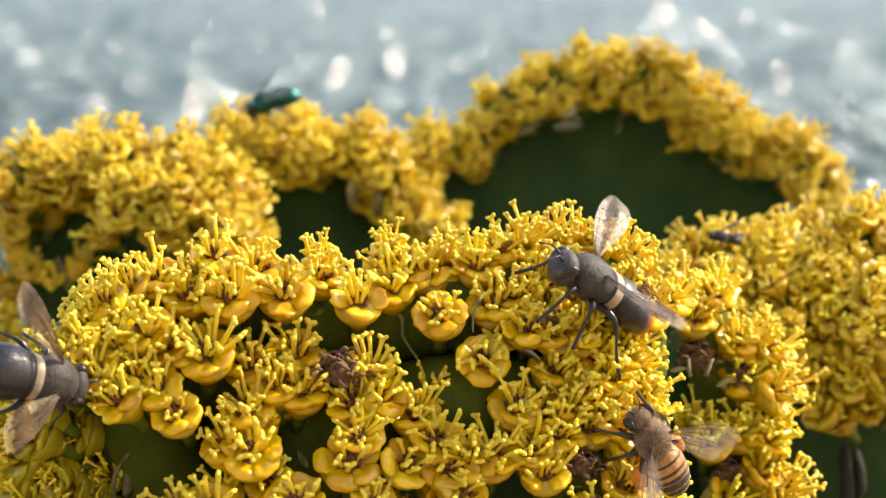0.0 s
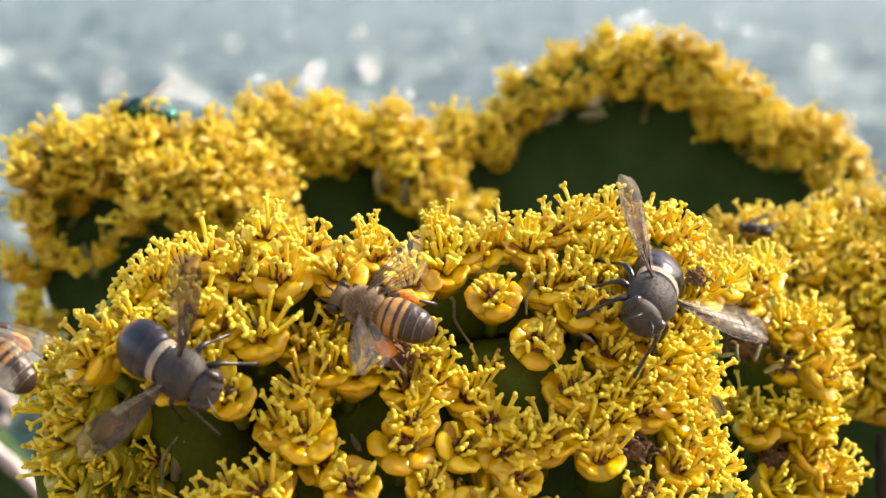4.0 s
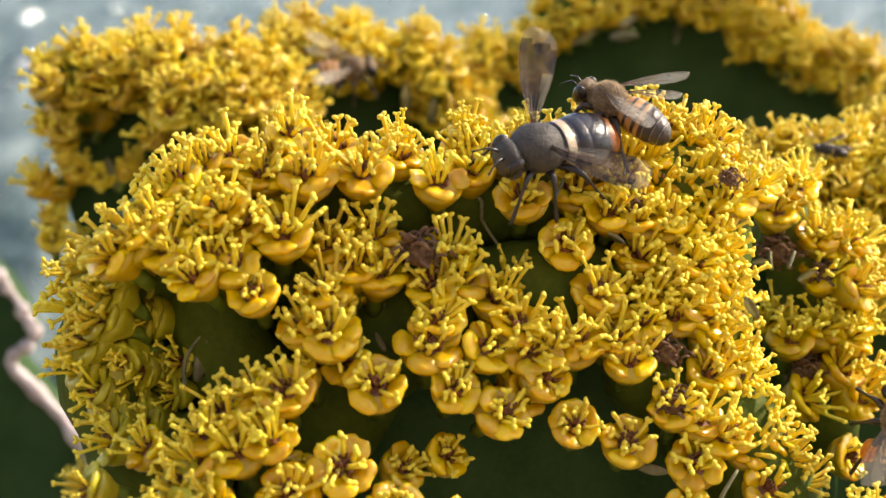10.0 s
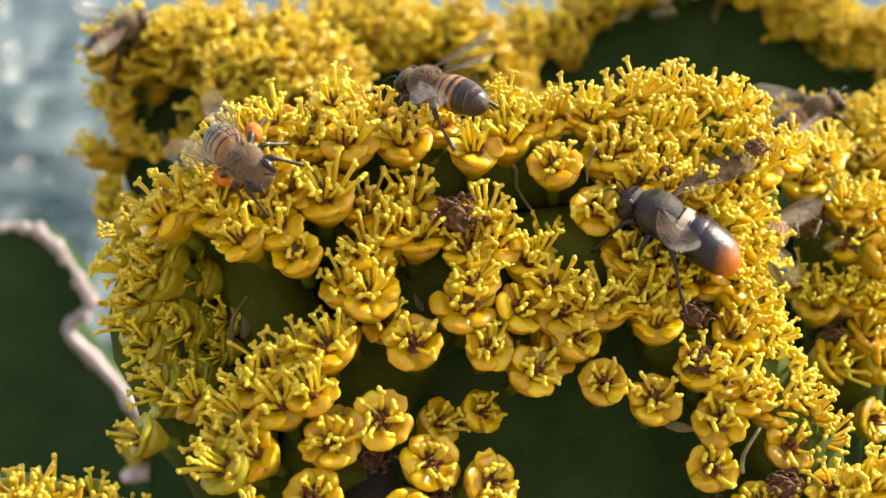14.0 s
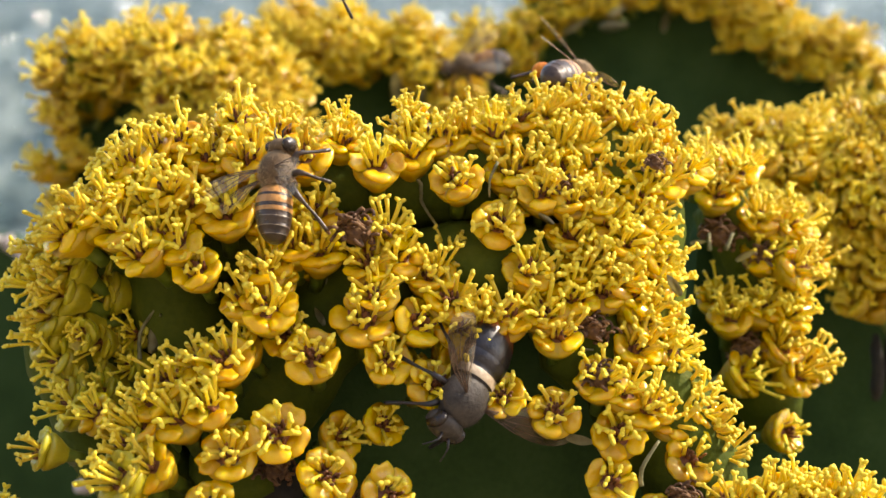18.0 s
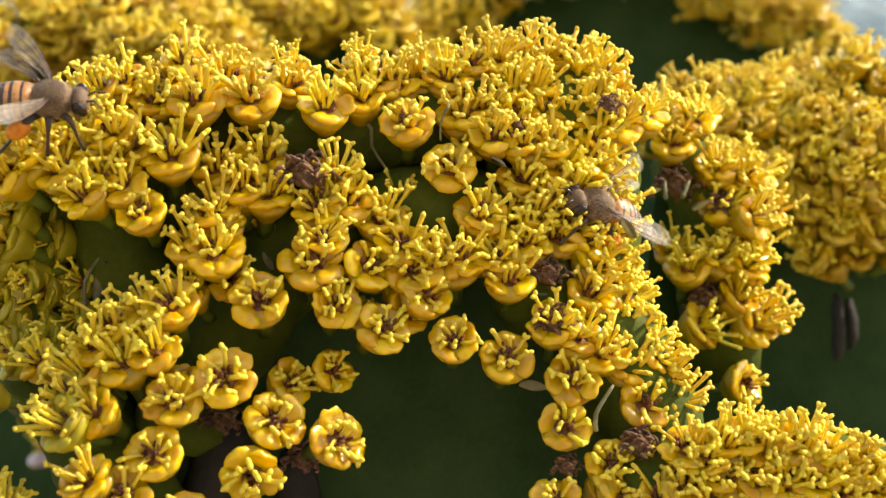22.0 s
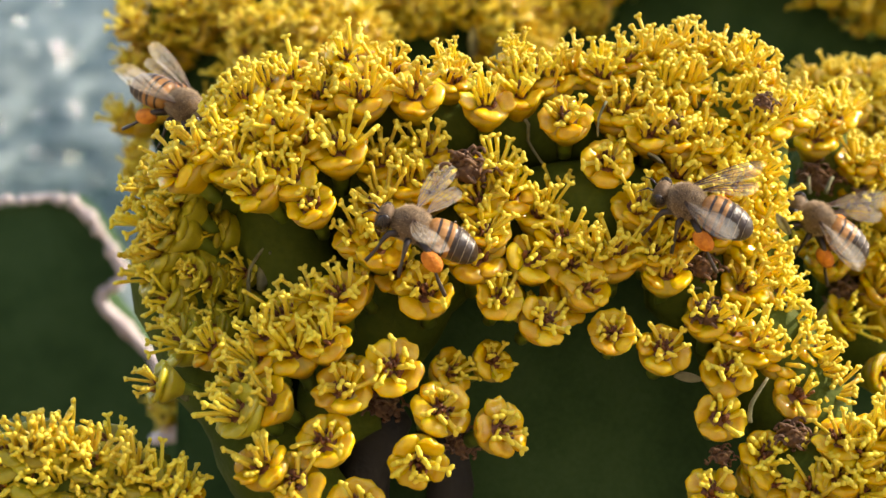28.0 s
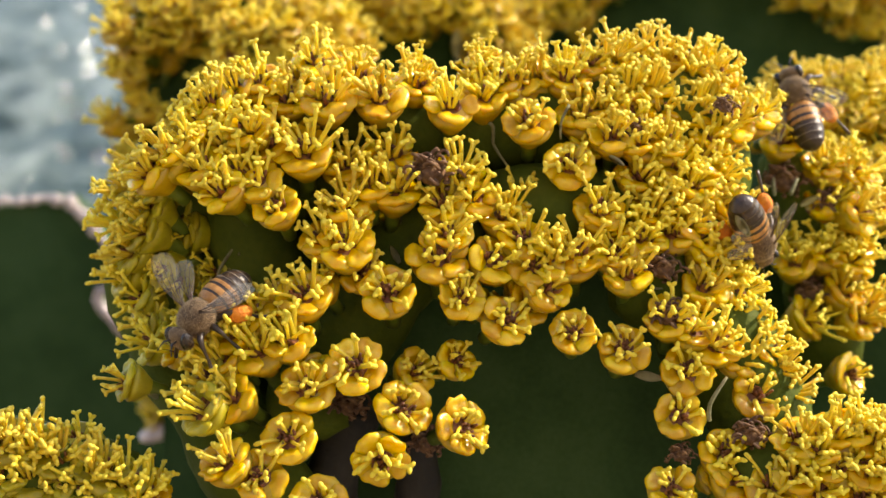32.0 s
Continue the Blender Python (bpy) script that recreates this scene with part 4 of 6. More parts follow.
POLLEN = surface("orange_pollen", [(0.3, (0.62, 0.16, 0.01)), (0.7, (0.85, 0.30, 0.02))], 1500, 0.75, 0.8, 4000)
EYE = surface("compound_eye", [(0.3, (0.012, 0.007, 0.005)), (0.7, (0.035, 0.022, 0.016))], 2500, 0.22, 0.3, 6000)


def banded_tail(ground, tail):
    """Glossy black chitin that turns to orange towards the tip of the abdomen, with a ragged border."""
    m = ground.copy()
    m.name = "black_and_orange_chitin"
    n, l = m.node_tree.nodes, m.node_tree.links
    b = n["Principled BSDF"]
    dark = b.inputs["Base Color"].links[0].from_socket
    at, cut, tex, ramp = n.new("ShaderNodeTexCoord"), n.new("ShaderNodeSeparateXYZ"), n.new("ShaderNodeTexNoise"), n.new("ShaderNodeMapRange")
    l.new(at.outputs["Object"], cut.inputs[0])
    l.new(at.outputs["Object"], tex.inputs["Vector"])
    tex.inputs["Scale"].default_value, tex.inputs["Detail"].default_value = 420, 4
    wave = n.new("ShaderNodeMath")
    wave.operation, wave.inputs[1].default_value = "MULTIPLY_ADD", 0.0022
    l.new(tex.outputs["Fac"], wave.inputs[0])
    l.new(cut.outputs["Y"], wave.inputs[2])
    ramp.inputs["From Min"].default_value, ramp.inputs["From Max"].default_value = -0.0045, -0.0066
    l.new(wave.outputs[0], ramp.inputs["Value"])
    mix = n.new("ShaderNodeMixRGB")
    mix.inputs["Color2"].default_value = (*tail, 1)
    l.new(ramp.outputs[0], mix.inputs["Fac"])
    l.new(dark, mix.inputs["Color1"])
    l.new(mix.outputs[0], b.inputs["Base Color"])
    return m


FLY_BACK = banded_tail(BLACK, (0.56, 0.15, 0.014))
GREEN = surface("green_metal_fly", [(0.3, (0.01, 0.06, 0.05)), (0.7, (0.03, 0.16, 0.13))], 700, 0.25, 0.2, 2400, metal=0.8)


def wing_material(name, colour, smoke, alpha):
    """A clear veined membrane, with a smoky patch that has no sharp edge."""
    m = bpy.data.materials.new(name)
    m.use_nodes = True
    n, l = m.node_tree.nodes, m.node_tree.links
    p = n["Principled BSDF"]
    at, tex, ramp = n.new("ShaderNodeTexCoord"), n.new("ShaderNodeTexNoise"), n.new("ShaderNodeValToRGB")
    tex.inputs["Scale"].default_value = 260
    l.new(at.outputs["Object"], tex.inputs["Vector"])
    for e, (q, c) in zip(ramp.color_ramp.elements, ((0.4, smoke), (0.62, colour))):
        e.position, e.color = q, (*c, 1)
    l.new(tex.outputs["Fac"], ramp.inputs["Fac"])
    l.new(ramp.outputs["Color"], p.inputs["Base Color"])
    p.inputs["Roughness"].default_value, p.inputs["Alpha"].default_value = 0.42, alpha
    p.inputs["Specular IOR Level"].default_value = 0.3
    bp, fine = n.new("ShaderNodeBump"), n.new("ShaderNodeTexNoise")
    fine.inputs["Scale"].default_value = 1400
    l.new(at.outputs["Object"], fine.inputs["Vector"])
    l.new(fine.outputs["Fac"], bp.inputs["Height"])
    bp.inputs["Strength"].default_value, bp.inputs["Distance"].default_value = 0.5, 0.0002
    l.new(bp.outputs[0], p.inputs["Normal"])
    return m


BEE_WING = wing_material("bee_wing", (0.85, 0.76, 0.60), (0.62, 0.48, 0.30), 0.2)
FLY_WING = wing_material("fly_wing", (0.11, 0.068, 0.038), (0.026, 0.016, 0.012), 0.74)
CLEAR_WING = wing_material("clear_wing_edge", (0.50, 0.42, 0.31), (0.26, 0.19, 0.13), 0.3)
VEIN = surface("wing_vein", [(0.3, (0.05, 0.025, 0.015)), (0.7, (0.12, 0.06, 0.035))], 900, 0.5, 0.1, 2000)


def wing_mesh(long, wide, mat):
    """A wing along +x from its root, leading edge to +y, with raised veins."""
    bm = bmesh.new()
    cols, rows = 16, 6

    def at(u, v):
        w = wide * (0.12 + 0.88 * math.sin(min(1.0, u * 1.12 + 0.02) * math.pi * 0.62) ** 1.2) * (1.0 if u < 0.8 else math.sqrt(max(0.02, 1 - ((u - 0.8) / 0.2) ** 2)))
        lead = 0.12 * wide * math.sin(u * math.pi)
        return Vector((u * long, lead + (0.25 - v) * w, 0.03 * long * math.sin(v * 9 + u * 3) * 0.35 + 0.04 * long * u * u)) / 1000

    grid = [[bm.verts.new(at(i / cols, j / rows)) for j in range(rows + 1)] for i in range(cols + 1)]
    for i in range(cols):
        for j in range(rows):
            f = bm.faces.new((grid[i][j], grid[i + 1][j], grid[i + 1][j + 1], grid[i][j + 1]))
            f.material_index = 2 if i > cols * 0.84 - j * 0.35 or (j > 3 and i < cols * 0.45) else 0
    for v0, v1, u1 in ((0.0, 0.0, 0.98), (0.12, 0.2, 0.9), (0.25, 0.5, 0.88), (0.4, 0.8, 0.75), (0.55, 0.98, 0.5)):
        pts = [at(k / 8 * u1, v0 + (v1 - v0) * k / 8) for k in range(9)]
        ring_tube(bm, pts, [0.00004 * (1.5 - k / 9) for k in range(9)], 4, 1)
    for u in (0.35, 0.55, 0.72):
        ring_tube(bm, [at(u, 0.05), at(u + 0.04, 0.35), at(u - 0.02, 0.7)], [0.00003] * 3, 4, 1)
    return mesh_of("wing", bm, mat, VEIN, CLEAR_WING if mat is FLY_WING else mat)


def lathe_y(bm, stations, sides=22):
    """Rings along y: (y, half-width, half-height, z, material)."""
    rings = []
    for y, w, h, z, _ in stations:
        rings.append([bm.verts.new((w * math.cos(6.2832 * k / sides) / 1000, y / 1000, (z + h * math.sin(6.2832 * k / sides)) / 1000)) for k in range(sides)])
    for j, (p, q) in enumerate(zip(rings, rings[1:])):
        for k in range(sides):
            bm.faces.new((p[k], p[(k + 1) % sides], q[(k + 1) % sides], q[k])).material_index = stations[j + 1][4]
    bm.faces.new(rings[0][::-1]).material_index = stations[0][4]
    bm.faces.new(rings[-1]).material_index = stations[-1][4]


def fuzz(bm, centre, size, count, length, seed, mat, thin=0.000022):
    """Short hairs all over an ellipsoid."""
    rnd = random.Random(seed)
    for _ in range(count):
        d = Vector((rnd.gauss(0, 1), rnd.gauss(0, 1), rnd.gauss(0.2, 1))).normalized()
        p = Vector((centre[0] + d.x * size[0], centre[1] + d.y * size[1], centre[2] + d.z * size[2])) / 1000
        tip = p + (d + Vector((rnd.gauss(0, 0.3), rnd.gauss(-0.25, 0.3), rnd.gauss(0, 0.3)))) * length * rnd.uniform(0.6, 1.2) / 1000
        s = d.orthogonal().normalized() * thin
        q = d.cross(s)
        vs = [bm.verts.new(p + s), bm.verts.new(p - s * 0.5 + q), bm.verts.new(p - s * 0.5 - q), bm.verts.new(tip)]
        for a, b2, c in ((0, 1, 3), (1, 2, 3), (2, 0, 3)):
            bm.faces.new((vs[a], vs[b2], vs[c])).material_index = mat


def leg_mesh(points, thick, mat):
    bm = bmesh.new()
    pts = [Vector(p) / 1000 for p in points]
    fine = smooth_line(pts, 0.0006)
    n = len(fine)
    ring_tube(bm, fine, [thick / 1000 * (1.25 - 0.85 * k / n + 0.25 * math.sin(k / n * 9)) for k in range(n)], 7)
    return mesh_of("leg", bm, mat)


def ellipsoid_mesh(name, size, mat, hair=None):
    bm = bmesh.new()
    ball(bm, (0, 0, 0), [s / 1000 for s in size], 0, None, 20, 14)
    if hair:
        fuzz(bm, (0, 0, 0), size, hair[0], hair[1], 3, 1)
        return mesh_of(name, bm, mat, hair[2])
    return mesh_of(name, bm, mat)


def wing_pose(root, spread, hind=False):
    """A wing at its root, opened by that many degrees from the line of the body."""
    lift, turn = (10, 100 - spread) if hind else (18, 90 - spread)
    if root[0] > 0:
        return pose(*root, -lift * 0.8, -lift, -turn)
    return pose(*root, lift * 0.8, 180 + lift, turn)


def insect(name, label, category, group, k, looks, pollen, spread):
    """A six-legged, winged insect, head to +y and back to +z; k scales it. looks: its materials."""
    thing = tagged(new(name), label, category, group)
    thorax, abdomen, head, legs, wing_mat, hair, fat, hind = looks
    part("thorax", ellipsoid_mesh("thorax", ((2.05 if hind else 2.3) * k * fat, (2.3 if hind else 2.45) * k, 1.95 * k * fat), thorax, (3400 if hind else 900, 0.27 * k if hind else 0.22 * k, hair)), thing, m=pose(0, 0.0016 * k, 0))
    bm = bmesh.new()
    lathe_y(bm, [(y * k, w * k * fat, h * k * fat, z * k, mi) for y, w, h, z, mi in abdomen[0]])
    if hind:
        fuzz(bm, (0, -2.6 * k, -0.1 * k), (2.1 * k, 2.7 * k, 1.9 * k), 70, 0.3 * k, 8, 2)
    part("abdomen", mesh_of("abdomen", bm, *abdomen[1]), thing, abdomen[2])
    hd = part("head", ellipsoid_mesh("head", ((1.75 if hind else 1.98) * k * fat, 1.05 * k, 1.55 * k * fat), head, (500 if hind else 150, 0.22 * k, hair)), thing, m=pose(0, (0.0045 if hind else 0.0042) * k, -0.0005 * k))
    for s in (-1, 1):
        part("eye", ellipsoid_mesh("eye", (0.62 * k * fat, 0.85 * k, 1.25 * k * fat), EYE), hd, m=pose(s * 0.00125 * k * fat, 0.0001, 0.0001, 0, s * 14, s * -8))
        part("antenna", leg_mesh([(s * 0.4 * k, 0.7 * k, 0.5 * k), (s * 0.7 * k, 1.6 * k, 0.9 * k), (s * 1.3 * k, 2.6 * k, 0.2 * k)], 0.1 * k, BLACK), hd)
        part("wing", wing_mesh((8.2 if hind else 8.6) * k, (2.8 if hind else 3.0) * k, wing_mat), thing, m=wing_pose((s * 0.0014 * k, 0.0016 * k, 0.0014 * k), spread))
        if hind:
            part("hind_wing", wing_mesh(6.3 * k, 2.2 * k, wing_mat), thing, m=wing_pose((s * 0.0014 * k, 0.0004 * k, 0.0012 * k), spread, True))
        for y, reach, back in ((3.0, 3.4, 1.6), (1.6, 4.2, -0.6), (0.4, 4.4, -4.4)):
            part("leg", leg_mesh([(s * 1.0 * k, y * 0.75 * k, -1.2 * k), (s * reach * 0.62 * k, (y + back * 0.35) * k, -0.9 * k), (s * reach * 0.85 * k, (y + back * 0.8) * k, -3.0 * k), (s * reach * k, (y + back * 1.15) * k, -4.4 * k)], (0.32 if hind else 0.23) * k, legs), thing)
        if pollen:
            part("pollen_ball", ellipsoid_mesh("pollen_ball", (0.95 * k, 1.45 * k, 1.0 * k), POLLEN, (60, 0.15, POLLEN)), thing, "bright orange pollen load", m=pose(s * 0.0030 * k, -0.0019 * k, -0.0017 * k, 20, 0, s * 15))
    return thing


BEE_BANDS = [(0.0, 0.5, 0.5, 0.0, 1), (-0.25, 1.3, 1.2, 0.0, 1), (-0.7, 1.85, 1.7, -0.05, 1), (-1.2, 2.05, 1.86, -0.1, 1), (-1.5, 2.1, 1.9, -0.1, 0), (-1.56, 2.17, 1.95, -0.12, 1), (-2.3, 2.22, 1.97, -0.15, 1), (-2.72, 2.18, 1.94, -0.2, 0), (-2.78, 2.23, 1.98, -0.2, 1),
             (-3.2, 2.18, 1.94, -0.24, 1), (-3.75, 2.1, 1.87, -0.3, 0), (-3.8, 2.15, 1.9, -0.3, 2), (-4.0, 2.1, 1.86, -0.34, 0), (-4.75, 1.9, 1.68, -0.44, 0), (-4.8, 1.94, 1.7, -0.45, 2), (-4.95, 1.88, 1.64, -0.5, 0), (-5.6, 1.55, 1.35, -0.6, 0), (-5.64, 1.58, 1.37, -0.6, 2), (-5.75, 1.46, 1.28, -0.62, 0), (-6.15, 1.1, 0.95, -0.72, 0), (-6.45, 0.6, 0.5, -0.8, 0), (-6.55, 0.12, 0.1, -0.85, 0)]
BEE_LOOKS = (BEE_BACK, (BEE_BANDS, (BEE_DARK, BEE_AMBER, BEE_PALE), "amber and dark brown banded abdomen"), BEE_BACK, BEE_DARK, BEE_WING, HAIR_TAN, 1.0, True)
FLY_BANDS = [(0.4, 1.5, 1.0, 0.1, 0), (-0.1, 2.0, 1.6, 0.1, 0), (-0.15, 2.0, 1.6, 0.1, 1), (-0.85, 2.12, 1.66, 0.05, 1), (-1.0, 1.9, 1.5, 0.0, 0), (-1.3, 2.2, 1.7, 0.0, 0), (-2.2, 2.5, 1.85, -0.1, 0), (-2.26, 2.46, 1.83, -0.1, 0), (-2.32, 2.53, 1.86, -0.12, 0), (-3.2, 2.55, 1.85, -0.2, 0), (-4.2, 2.4, 1.7, -0.3, 0), (-4.85, 2.12, 1.56, -0.42, 0), (-4.9, 2.1, 1.55, -0.43, 2), (-5.4, 1.75, 1.3, -0.55, 2), (-5.9, 1.1, 0.9, -0.7, 2), (-6.15, 0.3, 0.3, -0.8, 2)]
FLY_LOOKS = (CHARCOAL, (FLY_BANDS, (FLY_BACK, CREAM, FLY_BACK), "black abdomen with a cream base and orange tip"), CHARCOAL, BLACK, FLY_WING, HAIR_DARK, 0.94, False)
PLAIN_LOOKS = (CHARCOAL, (FLY_BANDS, (BLACK, CREAM, BLACK), "black abdomen with a cream base"), CHARCOAL, BLACK, FLY_WING, HAIR_DARK, 0.94, False)
GREEN_LOOKS = (GREEN, (FLY_BANDS, (GREEN, GREEN, GREEN), ""), BLACK, BLACK, BEE_WING, HAIR_DARK, 1.1, False)
AWAY = pose(0, 0, 3.0)
bee_a = insect("honeybee", "amber-banded honeybee with orange pollen loads on the yellow flowers", "bee", "honeybees", 1.0, BEE_LOOKS, True, 52)
bee_c = insect("honeybee", "amber-banded honeybee with half-spread wings among the yellow flowers", "bee", "honeybees", 1.0, BEE_LOOKS, True, 66)
bee_b = insect("honeybee", "brown honeybee without pollen on the yellow flowers", "bee", "honeybees", 1.0, BEE_LOOKS, False, 42)
bee_d, bee_f, bee_g = (copy_thing(bee_c, AWAY) for _ in range(3))
bee_e, bee_h, bee_i = (copy_thing(bee_a, AWAY) for _ in range(3))
bee_j, bee_k = (copy_thing(bee_b, AWAY) for _ in range(2))
fly_a = insect("hoverfly", "large black hoverfly with smoky wings and an orange tail", "fly", "dark flies", 1.38, FLY_LOOKS, False, 64)
fly_b = insect("hoverfly", "grey-black hoverfly with narrow pale bands and dark spread wings", "fly", "dark flies", 1.25, FLY_LOOKS, False, 64)
fly_c = insect("hoverfly", "grey-black hoverfly hovering with blurred smoky wings", "fly", "dark flies", 1.25, PLAIN_LOOKS, False, 64)
green_fly = insect("greenbottle_fly", "small metallic green fly on the flowers behind", "fly", "", 0.85, GREEN_LOOKS, False, 40)
small_fly = insect("housefly", "tiny dark fly resting on the yellow flowers behind", "fly", "", 0.42, FLY_LOOKS, False, 30)


def perch(x, y, z, heading, rear, bank):
    """An insect's pose: millimetres from the plant's heart, where its head points (clockwise from up), how far the head comes forwards and how far it leans about its own length."""
    front, over, right = Vector((0, -0.978, 0.208)), Vector((0, 0.208, 0.978)), Vector((1, 0, 0))
    h, r = radians(heading), radians(rear)
    ahead = (right * math.sin(h) + over * math.cos(h)) * math.cos(r) + front * math.sin(r)
    flat = (front - ahead * front.dot(ahead)).normalized()
    back = Matrix.Rotation(radians(bank), 3, ahead) @ flat
    m = Matrix((ahead.cross(back), ahead, back)).transposed().to_4x4()
    m.translation = HEART + Vector((x, y, z)) / 1000
    return m


def spread_wings(thing, rows):
    """Opens and folds the wings: seconds and degrees from the line of the body."""
    for w in thing.children:
        kind = w.name.split(".")[0]
        if kind in ("wing", "hind_wing"):
            root = w.location.copy()
            walk(w, [(t, wing_pose(root, a, kind == "hind_wing")) for t, a in rows])


def motions():
    walk(fly_a, [
        (0.00, perch(17.5, 3.0, 11.5, -59, 29, 65)), (1.00, perch(15.8, 3.2, 12.6, -61, 34, 73)), (1.50, perch(14.4, 2.2, 11.5, -62, 33, 64)),
        (2.00, perch(16.8, 2.5, 12.1, -79, 36, 56)), (2.50, perch(15.6, 2.2, 10.6, -111, 52, 24)), (3.00, perch(18.5, 2.5, 9.0, -160, 43, -34)),
        (3.50, perch(18.2, 2.3, 8.6, -164, 46, -29)), (4.50, perch(15.6, 2.6, 10.6, -90, 54, 37)), (5.50, perch(13.1, 3.1, 12.5, -41, 27, 69)),
        (6.00, perch(12.0, 2.5, 11.7, -49, 23, 64)), (6.60, perch(10.9, 3.1, 13.9, -46, 12, 74)), (7.00, perch(13.1, 5.4, 13.4, -40, -24, 69)),
        (8.00, perch(9.8, 5.5, 14.8, -64, 9, 62)), (8.50, perch(9.1, 5.7, 15.1, -64, 19, 69)), (9.00, perch(8.6, 5.9, 15.0, -66, 30, 77)),
        (9.50, perch(5.7, 5.2, 14.4, -80, 17, 55)), (10.00, perch(2.4, 2.4, 14.3, -104, 24, 36)), (10.50, perch(2.8, 2.0, 13.1, -126, 29, 28)),
        (11.00, perch(4.2, 1.9, 12.4, -143, 34, 22)), (12.00, perch(4.4, 1.3, 12.3, -161, 40, 5)), (12.40, perch(14.4, 3.9, 15.0, -131, 44, 18)),
        (13.00, perch(28.7, 4.2, 11.4, -90, 5, 57)), (13.20, perch(19.0, 1.1, 2.4, -74, -3, 64)), (13.50, perch(14.4, 0.3, 1.7, -66, -7, 59)),
        (14.00, perch(12.8, 0.6, 2.0, -59, -12, 51)), (14.50, perch(12.4, -2.7, 0.2, -91, -3, 32)), (16.50, perch(4.9, -8.5, -9.1, -123, 22, 5)),
        (17.00, perch(4.7, -5.5, -8.8, -110, 23, 6)), (17.50, perch(2.1, -5.6, -10.7, -128, 30, -16)), (18.00, perch(0.9, -5.8, -13.3, -150, 23, -40)),
        (18.50, perch(1.6, -10.7, -13.3, -150, 19, -24)), (18.75, perch(2.6, -10.3, -12.0, -197, 3, -15)), (19.00, perch(3.2, -10.0, -10.9, -228, 4, -5)),
        (19.50, perch(6.1, -9.2, -10.2, -239, 2, -12)), (20.00, perch(7.6, -8.5, -9.4, -247, -2, -19)), (20.50, perch(8.5, -8.5, -18.9, -227, -9, 6)),
        (21.00, perch(8.7, -11.0, -25.4, -199, -29, 20)), (21.40, perch(10.1, -17.2, -31.8, -197, -17, 17)), (22.00, perch(-1.4, -21.7, -44.4, -184, 7, 13)),
        (22.65, perch(-27.6, -22.8, -35.7, -131, 3, 34)), (23.30, perch(-53.8, -23.8, -27.1, -87, -27, 57)), (24.00, perch(-54.3, -15.3, -20.3, -43, -61, 22)),
        (24.50, perch(-58.6, -15.2, -20.1, -72, -42, 90)), (25.00, perch(-61.5, -12.2, -20.2, -76, -31, 101)), (26.00, perch(-62.5, -10.9, -21.6, -72, -7, 95)),
        (26.50, perch(-62.4, -11.1, -21.8, -78, -3, 84)), (27.30, perch(-72.4, -15.8, -15.9, -85, 0, 60)), (27.90, perch(-455.0, -96.0, 110.0, -85, 0, 60)),
        (29.40, perch(-455.0, -96.0, 110.0, -85, 0, 60)), (29.60, perch(-327.6, -69.2, 68.1, -30, -0, 41)), (29.70, perch(-263.9, -55.8, 47.2, -3, -10, 2)),
        (29.80, perch(-200.2, -42.5, 26.3, 25, -0, -36)), (30.00, perch(-72.8, -15.7, -15.6, 80, -0, -60)), (30.50, perch(-59.2, -16.5, -19.1, 60, -0, -56)),
        (30.62, perch(-62.1, -16.2, -17.8, 30, -8, -28)), (30.75, perch(-64.9, -15.9, -16.4, 0, -0, 0)), (30.88, perch(-67.8, -15.6, -15.0, -30, -8, 28)),
        (31.00, perch(-70.6, -15.3, -13.6, -60, -0, 56)), (31.70, perch(-455.0, -96.0, 110.0, -60, -0, 56)), (32.00, perch(-455.0, -96.0, 110.0, -60, -0, 56)),
    ])
    spread_wings(fly_a, [(0, 71), (1, 74), (2, 86), (3, 70), (6, 76), (7, 66), (8, 64), (9, 73), (10, 66), (11, 69), (12, 70), (13, 87), (14, 65), (17, 71), (18, 73), (19, 69), (20, 67), (21, 50), (24, 22), (25, 83), (26, 66), (32, 66)])
